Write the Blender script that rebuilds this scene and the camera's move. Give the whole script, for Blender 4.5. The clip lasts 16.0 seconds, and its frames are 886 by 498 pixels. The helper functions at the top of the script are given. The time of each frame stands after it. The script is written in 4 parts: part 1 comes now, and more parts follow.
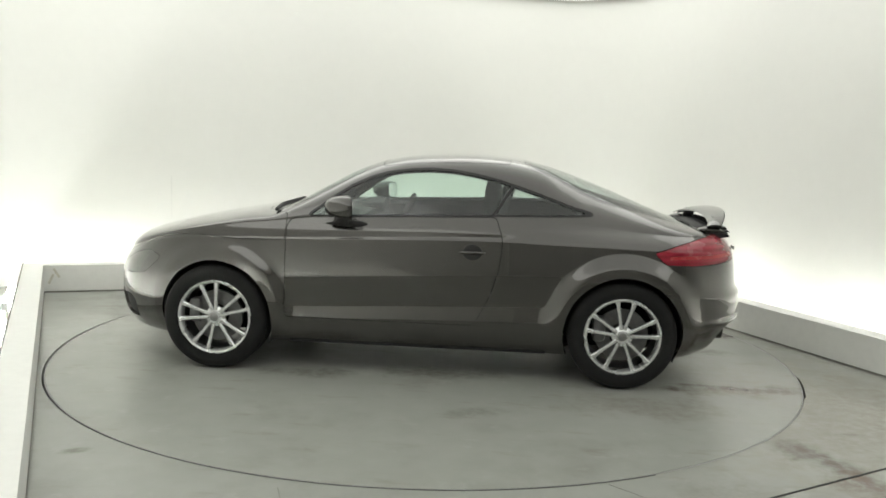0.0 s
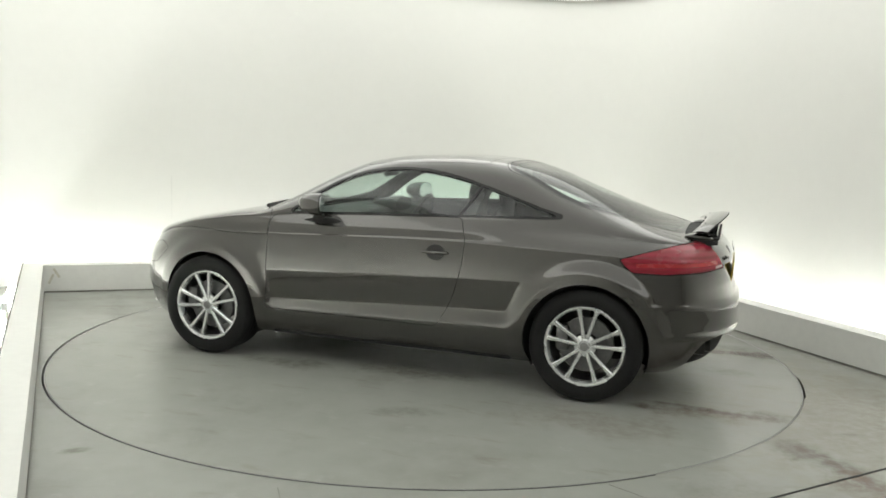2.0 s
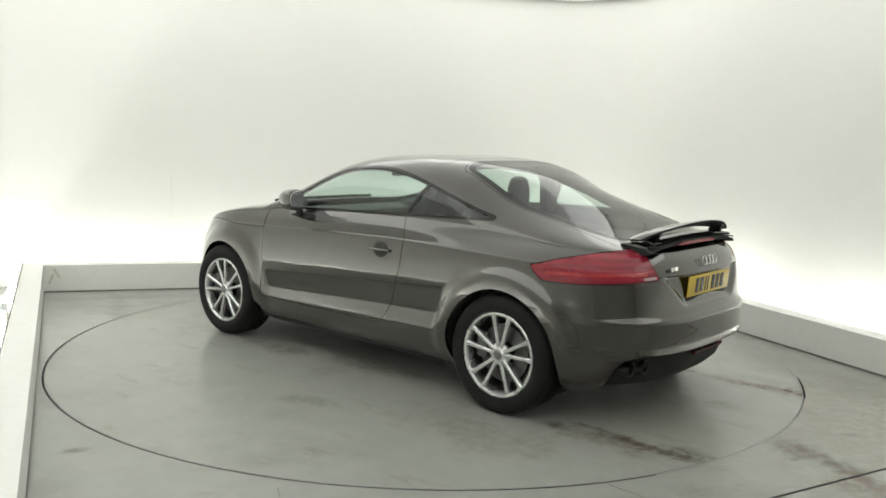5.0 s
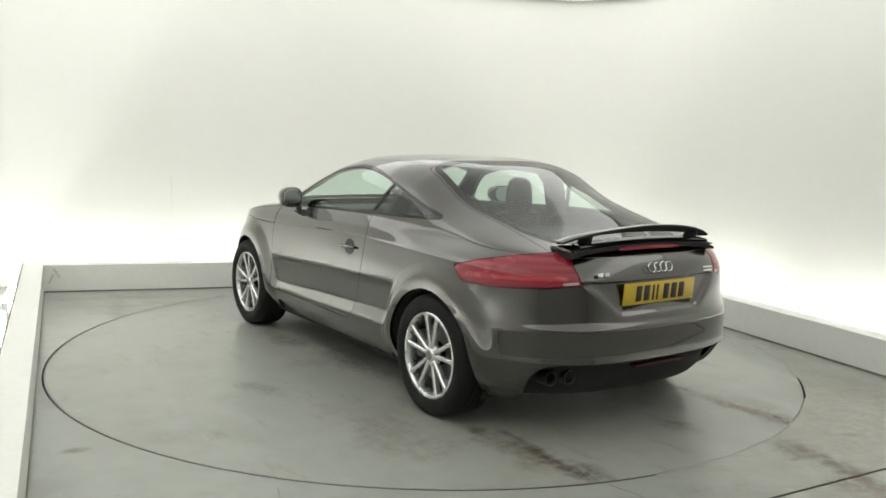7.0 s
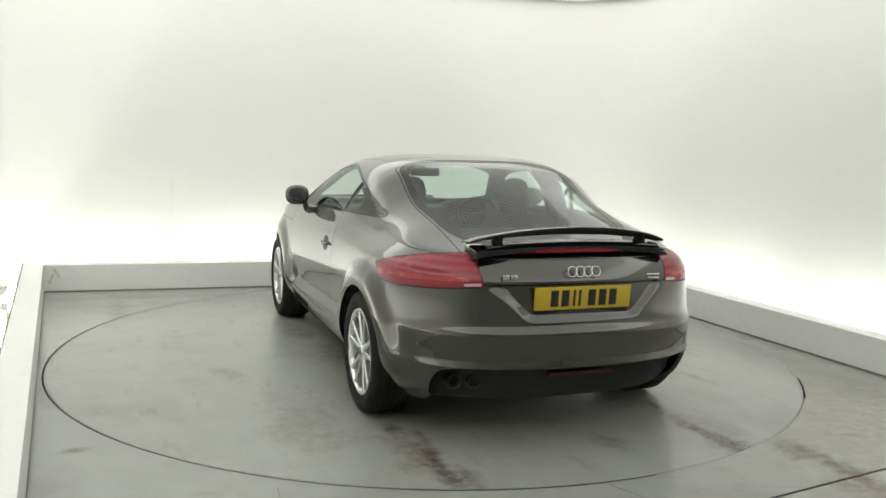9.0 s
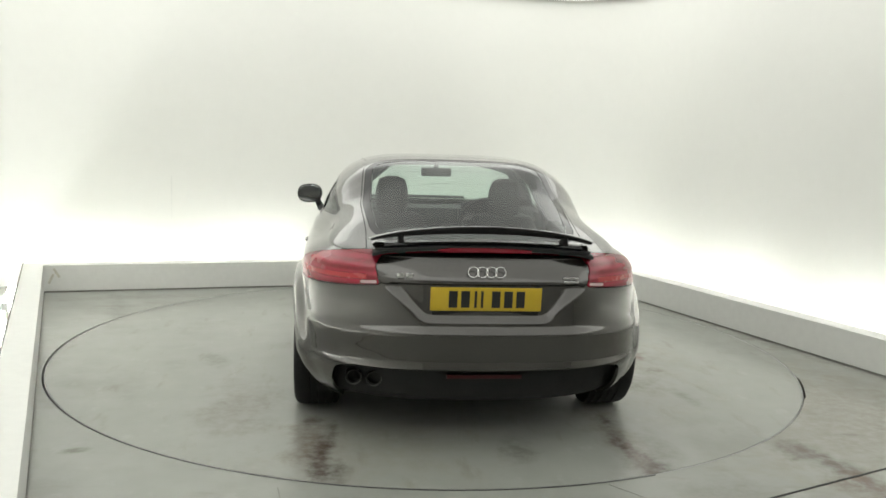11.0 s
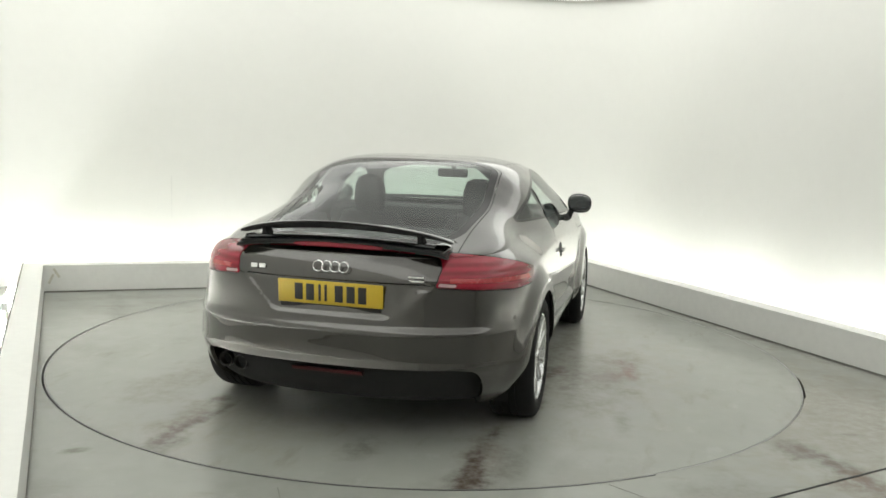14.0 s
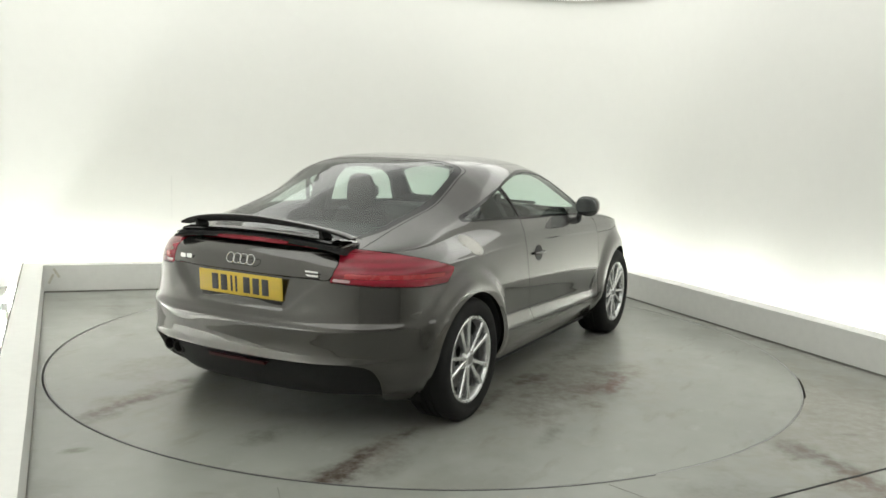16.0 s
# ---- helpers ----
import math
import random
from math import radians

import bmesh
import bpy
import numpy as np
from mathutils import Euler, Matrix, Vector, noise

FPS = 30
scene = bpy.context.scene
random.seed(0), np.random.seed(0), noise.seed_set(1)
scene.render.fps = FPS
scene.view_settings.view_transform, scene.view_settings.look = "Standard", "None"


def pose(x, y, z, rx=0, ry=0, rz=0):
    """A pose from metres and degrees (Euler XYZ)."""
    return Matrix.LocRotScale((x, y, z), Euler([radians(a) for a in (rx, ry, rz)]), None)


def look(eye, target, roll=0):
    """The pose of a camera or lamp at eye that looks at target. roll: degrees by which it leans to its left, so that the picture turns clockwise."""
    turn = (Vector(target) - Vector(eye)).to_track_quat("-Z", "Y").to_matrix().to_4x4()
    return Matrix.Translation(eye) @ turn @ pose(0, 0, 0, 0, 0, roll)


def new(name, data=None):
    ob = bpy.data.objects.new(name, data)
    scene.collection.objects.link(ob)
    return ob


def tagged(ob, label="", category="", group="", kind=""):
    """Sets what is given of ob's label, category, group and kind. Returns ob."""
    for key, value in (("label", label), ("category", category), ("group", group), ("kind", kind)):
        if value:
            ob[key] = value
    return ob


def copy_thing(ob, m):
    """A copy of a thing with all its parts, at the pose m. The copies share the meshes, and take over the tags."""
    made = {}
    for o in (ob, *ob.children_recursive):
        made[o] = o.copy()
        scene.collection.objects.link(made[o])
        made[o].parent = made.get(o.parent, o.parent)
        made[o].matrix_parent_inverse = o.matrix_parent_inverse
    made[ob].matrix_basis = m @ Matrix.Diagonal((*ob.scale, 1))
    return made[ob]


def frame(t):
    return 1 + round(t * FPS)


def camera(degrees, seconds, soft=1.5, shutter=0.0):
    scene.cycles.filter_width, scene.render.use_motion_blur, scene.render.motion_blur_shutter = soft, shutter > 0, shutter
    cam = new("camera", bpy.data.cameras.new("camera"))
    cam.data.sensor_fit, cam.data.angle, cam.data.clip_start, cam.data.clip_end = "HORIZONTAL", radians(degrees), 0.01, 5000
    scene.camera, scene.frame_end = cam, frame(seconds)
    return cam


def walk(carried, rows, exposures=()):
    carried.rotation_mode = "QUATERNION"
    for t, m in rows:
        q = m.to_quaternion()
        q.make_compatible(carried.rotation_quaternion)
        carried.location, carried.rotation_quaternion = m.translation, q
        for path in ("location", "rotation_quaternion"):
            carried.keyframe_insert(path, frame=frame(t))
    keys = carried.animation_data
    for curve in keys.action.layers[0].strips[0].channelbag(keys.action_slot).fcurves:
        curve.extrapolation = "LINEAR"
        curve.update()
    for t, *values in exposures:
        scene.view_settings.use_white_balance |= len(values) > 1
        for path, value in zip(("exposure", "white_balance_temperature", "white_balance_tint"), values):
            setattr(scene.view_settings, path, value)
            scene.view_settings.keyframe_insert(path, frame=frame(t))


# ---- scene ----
from mathutils.bvhtree import BVHTree

cam = camera(55.27, 16.0, soft=1.6)
EYE = (0.0, -5.8037, 1.456)
YAW, PITCH = -0.0151, -0.1312
AIM = (EYE[0] - math.sin(YAW) * math.cos(PITCH), EYE[1] + math.cos(YAW) * math.cos(PITCH), EYE[2] + math.sin(PITCH))
walk(cam, [(0, look(EYE, AIM, 1.88)), (16, look(EYE, AIM, 1.88))], [(0, 0.0), (16, 0.0)])

# ---- light ----
CEILING_GLOW, MIDDLE_GLOW, TUBE_GLOW = 1.40, 0.64, 26.0
world = bpy.data.worlds.new("world")
world.use_nodes = True
world.node_tree.nodes["Background"].inputs[0].default_value = (0.5, 0.5, 0.48, 1)
world.node_tree.nodes["Background"].inputs[1].default_value = 0.02
scene.world = world

# ---- plan ----
TABLE_R = 2.4427
KERB_H, KERB_T, TROUGH, WALL_H = 0.24, 0.157, 0.403, 3.0
CORNER_A = Vector((-3.36, 1.508))      # back left
CORNER_B = Vector((1.479, 3.065))      # back right
LEFT_DIR = Vector((0.3999, -0.9166)).normalized()
RIGHT_DIR = Vector((0.392, -0.920)).normalized()
AXLE = (-1.2288, -0.0609)              # rear axle's middle on the turntable


def heading(t):
    return -7.36387649e-04 * t ** 3 + 2.85687981e-02 * t ** 2 - 7.40205604 * t + 174.881166


# ---- materials ----
def material(name, colour, rough=0.5, metal=0.0, coat=0.0, coat_rough=0.05, spec=0.5, vary=0.08, scale=3.0, fine=60.0,
             bump=0.0, emit=None, strength=0.0, rough_vary=0.08):
    """A principled material with two scales of variation."""
    m = bpy.data.materials.new(name)
    m.use_nodes = True
    nt = m.node_tree
    b = nt.nodes["Principled BSDF"]
    b.inputs["Roughness"].default_value = rough
    b.inputs["Metallic"].default_value = metal
    b.inputs["Coat Weight"].default_value = coat
    b.inputs["Coat Roughness"].default_value = coat_rough
    b.inputs["Specular IOR Level"].default_value = spec
    tc = nt.nodes.new("ShaderNodeTexCoord")
    n1 = nt.nodes.new("ShaderNodeTexNoise")
    n1.inputs["Scale"].default_value = scale
    n1.inputs["Detail"].default_value = 5
    n2 = nt.nodes.new("ShaderNodeTexNoise")
    n2.inputs["Scale"].default_value = fine
    n2.inputs["Detail"].default_value = 3
    nt.links.new(tc.outputs["Object"], n1.inputs["Vector"])
    nt.links.new(tc.outputs["Object"], n2.inputs["Vector"])
    add = nt.nodes.new("ShaderNodeMath")
    add.operation = "ADD"
    nt.links.new(n1.outputs[0], add.inputs[0])
    nt.links.new(n2.outputs[0], add.inputs[1])
    ramp = nt.nodes.new("ShaderNodeMapRange")
    ramp.inputs[1].default_value, ramp.inputs[2].default_value = 0.6, 1.4
    ramp.inputs[3].default_value, ramp.inputs[4].default_value = 1 - vary, 1 + vary
    nt.links.new(add.outputs[0], ramp.inputs[0])
    mul = nt.nodes.new("ShaderNodeVectorMath")
    mul.operation = "SCALE"
    mul.inputs[0].default_value = colour
    nt.links.new(ramp.outputs[0], mul.inputs["Scale"])
    nt.links.new(mul.outputs[0], b.inputs["Base Color"])
    rr = nt.nodes.new("ShaderNodeMapRange")
    rr.inputs[1].default_value, rr.inputs[2].default_value = 0.3, 0.7
    rr.inputs[3].default_value, rr.inputs[4].default_value = max(0.02, rough - rough_vary), rough + rough_vary
    nt.links.new(n1.outputs[0], rr.inputs[0])
    nt.links.new(rr.outputs[0], b.inputs["Roughness"])
    if bump:
        bn = nt.nodes.new("ShaderNodeBump")
        bn.inputs["Strength"].default_value = bump
        bn.inputs["Distance"].default_value = 0.002
        nt.links.new(n2.outputs[0], bn.inputs["Height"])
        nt.links.new(bn.outputs[0], b.inputs["Normal"])
    if emit:
        b.inputs["Emission Color"].default_value = (*emit, 1)
        b.inputs["Emission Strength"].default_value = strength
    return m


def glass_material(name, tint, rough=0.02, gloss=0.9):
    """Thin tinted glass: what passes is coloured, what glances off is clear."""
    m = bpy.data.materials.new(name)
    m.use_nodes = True
    nt = m.node_tree
    nt.nodes.remove(nt.nodes["Principled BSDF"])
    out = nt.nodes["Material Output"]
    tr = nt.nodes.new("ShaderNodeBsdfTransparent")
    tr.inputs[0].default_value = (*tint, 1)
    gl = nt.nodes.new("ShaderNodeBsdfGlossy")
    gl.inputs["Roughness"].default_value = rough
    gl.inputs["Color"].default_value = (gloss, gloss, gloss, 1)
    lw = nt.nodes.new("ShaderNodeLayerWeight")
    lw.inputs[0].default_value = 0.5
    pw = nt.nodes.new("ShaderNodeMath")
    pw.operation = "POWER"
    pw.inputs[1].default_value = 5.0
    nt.links.new(lw.outputs["Facing"], pw.inputs[0])
    fr = nt.nodes.new("ShaderNodeMath")
    fr.operation = "MULTIPLY_ADD"
    fr.inputs[1].default_value, fr.inputs[2].default_value = 0.93, 0.07
    nt.links.new(pw.outputs[0], fr.inputs[0])
    mix = nt.nodes.new("ShaderNodeMixShader")
    nt.links.new(fr.outputs[0], mix.inputs[0])
    nt.links.new(tr.outputs[0], mix.inputs[1])
    nt.links.new(gl.outputs[0], mix.inputs[2])
    nt.links.new(mix.outputs[0], out.inputs[0])
    return m


def floor_material(name, stains, base=(0.308, 0.315, 0.288)):
    """Worn pale grey floor paint with rubber and rust stains, some with shade painted in, at given places: (x, y,
    length along x, width, strength, warmth, turn).
    """
    m = material(name, base, rough=0.27, spec=0.5, vary=0.06, scale=0.7, fine=5.0, bump=0.0, rough_vary=0.05)
    nt = m.node_tree
    b = nt.nodes["Principled BSDF"]
    last = b.inputs["Base Color"].links[0].from_socket
    nt.links.remove(b.inputs["Roughness"].links[0])
    b.inputs["Roughness"].default_value = 0.27
    tc = [n for n in nt.nodes if n.bl_idname == "ShaderNodeTexCoord"][0]
    warp = nt.nodes.new("ShaderNodeTexNoise")
    warp.inputs["Scale"].default_value, warp.inputs["Detail"].default_value, warp.inputs["Roughness"].default_value = 4.5, 8, 0.65
    nt.links.new(tc.outputs["Object"], warp.inputs["Vector"])
    # worn patches and smears over the whole sheet
    for size, stretch, low, high, strength, tone in ((1.1, 1.0, 0.50, 0.72, 0.30, (0.15, 0.135, 0.115)), (2.6, 3.0, 0.55, 0.75, 0.28, (0.17, 0.125, 0.10)),
                                                     (5.0, 1.4, 0.58, 0.72, 0.22, (0.42, 0.43, 0.40))):
        mp = nt.nodes.new("ShaderNodeMapping")
        mp.inputs["Scale"].default_value = (1, stretch, 1)
        mp.inputs["Rotation"].default_value = (0, 0, size)
        mp.inputs["Location"].default_value = (size, 2 * size, 0)
        nt.links.new(tc.outputs["Object"], mp.inputs[0])
        nz = nt.nodes.new("ShaderNodeTexNoise")
        nz.inputs["Scale"].default_value, nz.inputs["Detail"].default_value, nz.inputs["Roughness"].default_value = size, 7, 0.6
        nt.links.new(mp.outputs[0], nz.inputs["Vector"])
        rg = nt.nodes.new("ShaderNodeMapRange")
        rg.interpolation_type = "SMOOTHSTEP"
        rg.inputs[1].default_value, rg.inputs[2].default_value, rg.inputs[3].default_value, rg.inputs[4].default_value = low, high, 0.0, strength
        nt.links.new(nz.outputs[0], rg.inputs[0])
        mx = nt.nodes.new("ShaderNodeMix")
        mx.data_type = "RGBA"
        mx.inputs[7].default_value = (*tone, 1)
        nt.links.new(rg.outputs[0], mx.inputs[0])
        nt.links.new(last, mx.inputs[6])
        last = mx.outputs[2]
    speck = nt.nodes.new("ShaderNodeTexNoise")
    speck.inputs["Scale"].default_value, speck.inputs["Detail"].default_value, speck.inputs["Roughness"].default_value = 17.0, 5, 0.6
    nt.links.new(tc.outputs["Object"], speck.inputs["Vector"])
    blotch = nt.nodes.new("ShaderNodeMapRange")
    blotch.inputs[1].default_value, blotch.inputs[2].default_value = 0.36, 0.60
    blotch.inputs[3].default_value, blotch.inputs[4].default_value = 0.45, 1.10
    nt.links.new(speck.outputs[0], blotch.inputs[0])
    for sx, sy, lx, ly, strength, tone, turn in stains:
        mp = nt.nodes.new("ShaderNodeMapping")
        mp.vector_type = "TEXTURE"
        mp.inputs["Location"].default_value = (sx, sy, 0)
        mp.inputs["Rotation"].default_value = (0, 0, radians(turn))
        mp.inputs["Scale"].default_value = (lx, ly, 1)
        nt.links.new(tc.outputs["Object"], mp.inputs[0])
        ln = nt.nodes.new("ShaderNodeVectorMath")
        ln.operation = "LENGTH"
        nt.links.new(mp.outputs[0], ln.inputs[0])
        sm = nt.nodes.new("ShaderNodeMath")
        sm.operation = "MULTIPLY_ADD"
        sm.inputs[1].default_value, sm.inputs[2].default_value = 2.2, -1.1
        nt.links.new(warp.outputs[0], sm.inputs[0])
        ad = nt.nodes.new("ShaderNodeMath")
        ad.operation = "ADD"
        nt.links.new(ln.outputs["Value"], ad.inputs[0])
        nt.links.new(sm.outputs[0], ad.inputs[1])
        rg = nt.nodes.new("ShaderNodeMapRange")
        rg.interpolation_type = "SMOOTHSTEP"
        rg.inputs[1].default_value, rg.inputs[2].default_value = 0.1, 1.15
        rg.inputs[3].default_value, rg.inputs[4].default_value = strength, 0.0
        nt.links.new(ad.outputs[0], rg.inputs[0])
        mb = nt.nodes.new("ShaderNodeMath")
        mb.operation = "MULTIPLY"
        nt.links.new(rg.outputs[0], mb.inputs[0])
        nt.links.new(blotch.outputs[0], mb.inputs[1])
        mx = nt.nodes.new("ShaderNodeMix")
        mx.data_type = "RGBA"
        mx.inputs[7].default_value = (*tone, 1)
        nt.links.new(mb.outputs[0], mx.inputs[0])
        nt.links.new(last, mx.inputs[6])
        last = mx.outputs[2]
    nt.links.new(last, b.inputs["Base Color"])
    return m


def tail_lens_material(name):
    """Red lamp lens with fine horizontal ribs under a clear coat."""
    m = material(name, (0.20, 0.008, 0.018), rough=0.22, coat=0.35, spec=0.4, vary=0.12, scale=6, fine=40)
    nt = m.node_tree
    b = nt.nodes["Principled BSDF"]
    tc = [n for n in nt.nodes if n.bl_idname == "ShaderNodeTexCoord"][0]
    wv = nt.nodes.new("ShaderNodeTexWave")
    wv.bands_direction = "Z"
    wv.inputs["Scale"].default_value = 9.0
    nt.links.new(tc.outputs["Object"], wv.inputs["Vector"])
    old = b.inputs["Base Color"].links[0].from_socket
    mx = nt.nodes.new("ShaderNodeMix")
    mx.data_type = "RGBA"
    mx.inputs[7].default_value = (0.29, 0.014, 0.033, 1)
    nt.links.new(wv.outputs[0], mx.inputs[0])
    nt.links.new(old, mx.inputs[6])
    nt.links.new(mx.outputs[2], b.inputs["Base Color"])
    return m


RUBBER_DIRT_SHADE, RUST_DIRT, OIL_SHADE, WARM_TONE = (0.074, 0.055, 0.043), (0.155, 0.117, 0.092), (0.115, 0.10, 0.080), (0.27, 0.25, 0.20)
PAINT = material("metallic_grey_brown_paint", (0.051, 0.0470, 0.0425), rough=0.27, metal=0.85, coat=1.0, coat_rough=0.01, vary=0.03, scale=2, fine=900, rough_vary=0.0)
PAINT.node_tree.nodes["Principled BSDF"].inputs["Coat IOR"].default_value = 1.72
GLOSS_BLACK = material("gloss_black_trim", (0.008, 0.008, 0.008), rough=0.08, coat=0.0, vary=0.1, rough_vary=0.02)
MATT_BLACK = material("matt_black_plastic", (0.011, 0.011, 0.011), rough=0.6, spec=0.35, vary=0.2, bump=0.2, fine=300)
UNDER = material("black_underseal", (0.010, 0.010, 0.010), rough=0.85, vary=0.25, bump=0.3)
RUBBER = material("tyre_rubber", (0.009, 0.009, 0.0088), rough=0.78, spec=0.3, vary=0.25, scale=9, bump=0.2, fine=200)
ALLOY = material("silver_alloy", (0.70, 0.71, 0.71), rough=0.26, metal=0.75, coat=0.5, vary=0.06, scale=8)
FLAP = material("dull_brushed_flap", (0.46, 0.45, 0.42), rough=0.45, metal=0.8, vary=0.08, scale=9)
STEEL = material("brushed_steel", (0.30, 0.30, 0.30), rough=0.4, metal=1.0, vary=0.15, scale=12)
EXHAUST = material("sooty_steel", (0.045, 0.045, 0.042), rough=0.4, metal=0.8, vary=0.3)
HEAD_LENS = material("headlight_lens", (0.10, 0.10, 0.095), rough=0.14, metal=0.8, coat=1.0, vary=0.25, scale=14)
BRAKE = material("dark_brake_iron", (0.13, 0.13, 0.128), rough=0.45, metal=0.8, vary=0.2, scale=12)
CHROME = material("chrome", (0.80, 0.80, 0.80), rough=0.10, metal=1.0, vary=0.03)
MIRROR = material("mirror_glass", (0.70, 0.72, 0.72), rough=0.02, metal=1.0, vary=0.01, rough_vary=0.01)
RED_LENS = tail_lens_material("red_lamp_lens")
LIGHT_RED = material("bright_red_reflector", (0.38, 0.028, 0.034), rough=0.25, coat=0.4, vary=0.1, scale=20)
DARK_RED = material("dark_red_lens", (0.05, 0.004, 0.006), rough=0.4, coat=0.0, spec=0.3)
CLEAR_LENS = material("frosted_white_lens", (0.50, 0.34, 0.34), rough=0.2, coat=1.0, vary=0.1)
YELLOW = material("yellow_reflective_plate", (0.53, 0.37, 0.02), rough=0.35, vary=0.04, coat=0.3)
INK = material("black_plate_ink", (0.012, 0.012, 0.012), rough=0.4)
LEATHER = material("black_leather", (0.022, 0.022, 0.022), rough=0.5, vary=0.2, bump=0.3, fine=250)
CABIN = material("dark_cabin_plastic", (0.018, 0.019, 0.019), rough=0.65, vary=0.2, bump=0.2)
GLASS = glass_material("green_tinted_glass", (0.80, 0.91, 0.86))
DARK_GLASS = glass_material("rear_green_glass", (0.74, 0.83, 0.79))
WALL = material("matt_white_wall_paint", (0.78, 0.78, 0.745), rough=0.8, vary=0.012, scale=0.6, fine=12, bump=0.03)
KERB = material("white_satin_kerb_paint", (0.77, 0.77, 0.74), rough=0.40, vary=0.04, scale=1.4, fine=20, bump=0.05)
END_GREY = material("grey_unseen_end_wall", (0.52, 0.52, 0.50), rough=0.8, vary=0.06, scale=1)
SEAM = material("pale_seam_filler", (0.74, 0.74, 0.71), rough=0.7)
SCUFF = material("faded_tape", (0.60, 0.58, 0.50), rough=0.7, vary=0.2, scale=20)
DIRT = material("dark_joint_filler", (0.02, 0.02, 0.018), rough=0.9, vary=0.3)
SEALANT = material("grey_joint_sealant", (0.19, 0.185, 0.165), rough=0.8, vary=0.2)
SOFTBOX = material("softbox_cloth", (0.8, 0.8, 0.8), rough=0.9, emit=(0.98, 0.99, 0.943), strength=CEILING_GLOW)
SOFTBOX_MIDDLE = material("dim_softbox_cloth", (0.8, 0.8, 0.8), rough=0.9, emit=(0.98, 0.99, 0.943), strength=MIDDLE_GLOW)
TUBE_STRONG = material("strong_fluorescent_tube", (0.9, 0.9, 0.9), rough=0.3, emit=(0.96, 0.99, 0.95), strength=TUBE_GLOW * 2.4)
TUBE = material("fluorescent_tube", (0.9, 0.9, 0.9), rough=0.3, emit=(0.97, 0.99, 0.94), strength=TUBE_GLOW)
BATTEN = material("white_enamel_batten", (0.75, 0.75, 0.74), rough=0.4)
TABLE_PAINT = floor_material("turntable_paint", [
    # broad patches, darker and warmer than the base
    (-0.2, -1.0, 1.6, 0.9, 0.40, WARM_TONE, 0), (-1.9, 0.4, 0.6, 0.6, 0.35, WARM_TONE, 0),
    # tyre tracks off the left and the right rear wheel
    (-1.92, 0.73, 0.48, 0.15, 0.62, RUST_DIRT, 0), (-1.98, 0.68, 0.40, 0.06, 0.75, RUBBER_DIRT_SHADE, -6), (-2.22, 0.66, 0.16, 0.11, 0.75, RUBBER_DIRT_SHADE, 0), (-1.56, 0.74, 0.10, 0.06, 0.6, RUBBER_DIRT_SHADE, 0),
    (-1.85, -0.79, 0.45, 0.13, 0.55, RUST_DIRT, 2), (-2.00, -0.78, 0.38, 0.06, 0.85, RUBBER_DIRT_SHADE, 3), (-2.20, -0.81, 0.17, 0.13, 0.85, RUBBER_DIRT_SHADE, 20), (-1.62, -0.79, 0.12, 0.06, 0.7, RUBBER_DIRT_SHADE, 0),
    # rusty smear and dirt along the right flank, the car's contact shadow painted in
    (-0.10, -1.36, 0.52, 0.20, 0.75, RUST_DIRT, 4), (-0.16, -1.40, 0.24, 0.08, 0.55, (0.17, 0.105, 0.085), 4), (-0.45, -1.15, 0.75, 0.30, 0.5, OIL_SHADE, 6), (-0.39, -0.93, 0.24, 0.12, 0.7, OIL_SHADE, 0),
    (-1.20, -1.40, 0.24, 0.07, 0.5, OIL_SHADE, 5), (-0.9, -0.90, 0.50, 0.07, 0.5, RUBBER_DIRT_SHADE, 4), (0.5, -0.92, 0.8, 0.10, 0.4, OIL_SHADE, 0),
    (-1.98, -0.25, 0.20, 0.12, 0.5, OIL_SHADE, 0), (-1.97, -0.95, 0.30, 0.10, 0.35, OIL_SHADE, 0),
    # duller patches by the left flank
    (0.68, 0.80, 0.40, 0.14, 0.45, OIL_SHADE, 0), (-0.15, 0.66, 0.5, 0.16, 0.5, OIL_SHADE, 0), (-0.4, 1.39, 0.22, 0.10, 0.35, OIL_SHADE, 20), (-1.35, 1.12, 0.6, 0.28, 0.35, RUST_DIRT, 0),
    (1.2, 0.8, 0.9, 0.10, 0.12, OIL_SHADE, 2), (1.3, -0.8, 0.9, 0.10, 0.12, OIL_SHADE, -3)])
FLOOR_PAINT = floor_material("floor_paint", [
    # broad darker, warmer patches on the right
    (2.3, -1.3, 2.0, 1.3, 0.55, WARM_TONE, -66), (2.5, -1.6, 1.3, 0.8, 0.30, OIL_SHADE, -60), (-2.3, 0.5, 1.2, 0.10, 0.25, OIL_SHADE, -66),
    (1.80, -1.83, 0.20, 0.14, 0.85, OIL_SHADE, -55), (1.90, -2.02, 0.34, 0.13, 0.9, OIL_SHADE, -66), (1.98, -2.32, 0.34, 0.18, 0.75, RUST_DIRT, -60),
    (-1.56, -2.11, 0.08, 0.045, 0.75, OIL_SHADE, 25), (2.18, -1.62, 0.10, 0.04, 0.4, OIL_SHADE, 0), (1.25, -2.45, 0.3, 0.25, 0.3, OIL_SHADE, 30),
    (2.72, 0.2, 1.3, 0.16, 0.42, OIL_SHADE, -66), (2.1, 0.9, 0.9, 0.12, 0.25, OIL_SHADE, -66), (-2.6, 1.4, 0.9, 0.12, 0.2, OIL_SHADE, 18)])


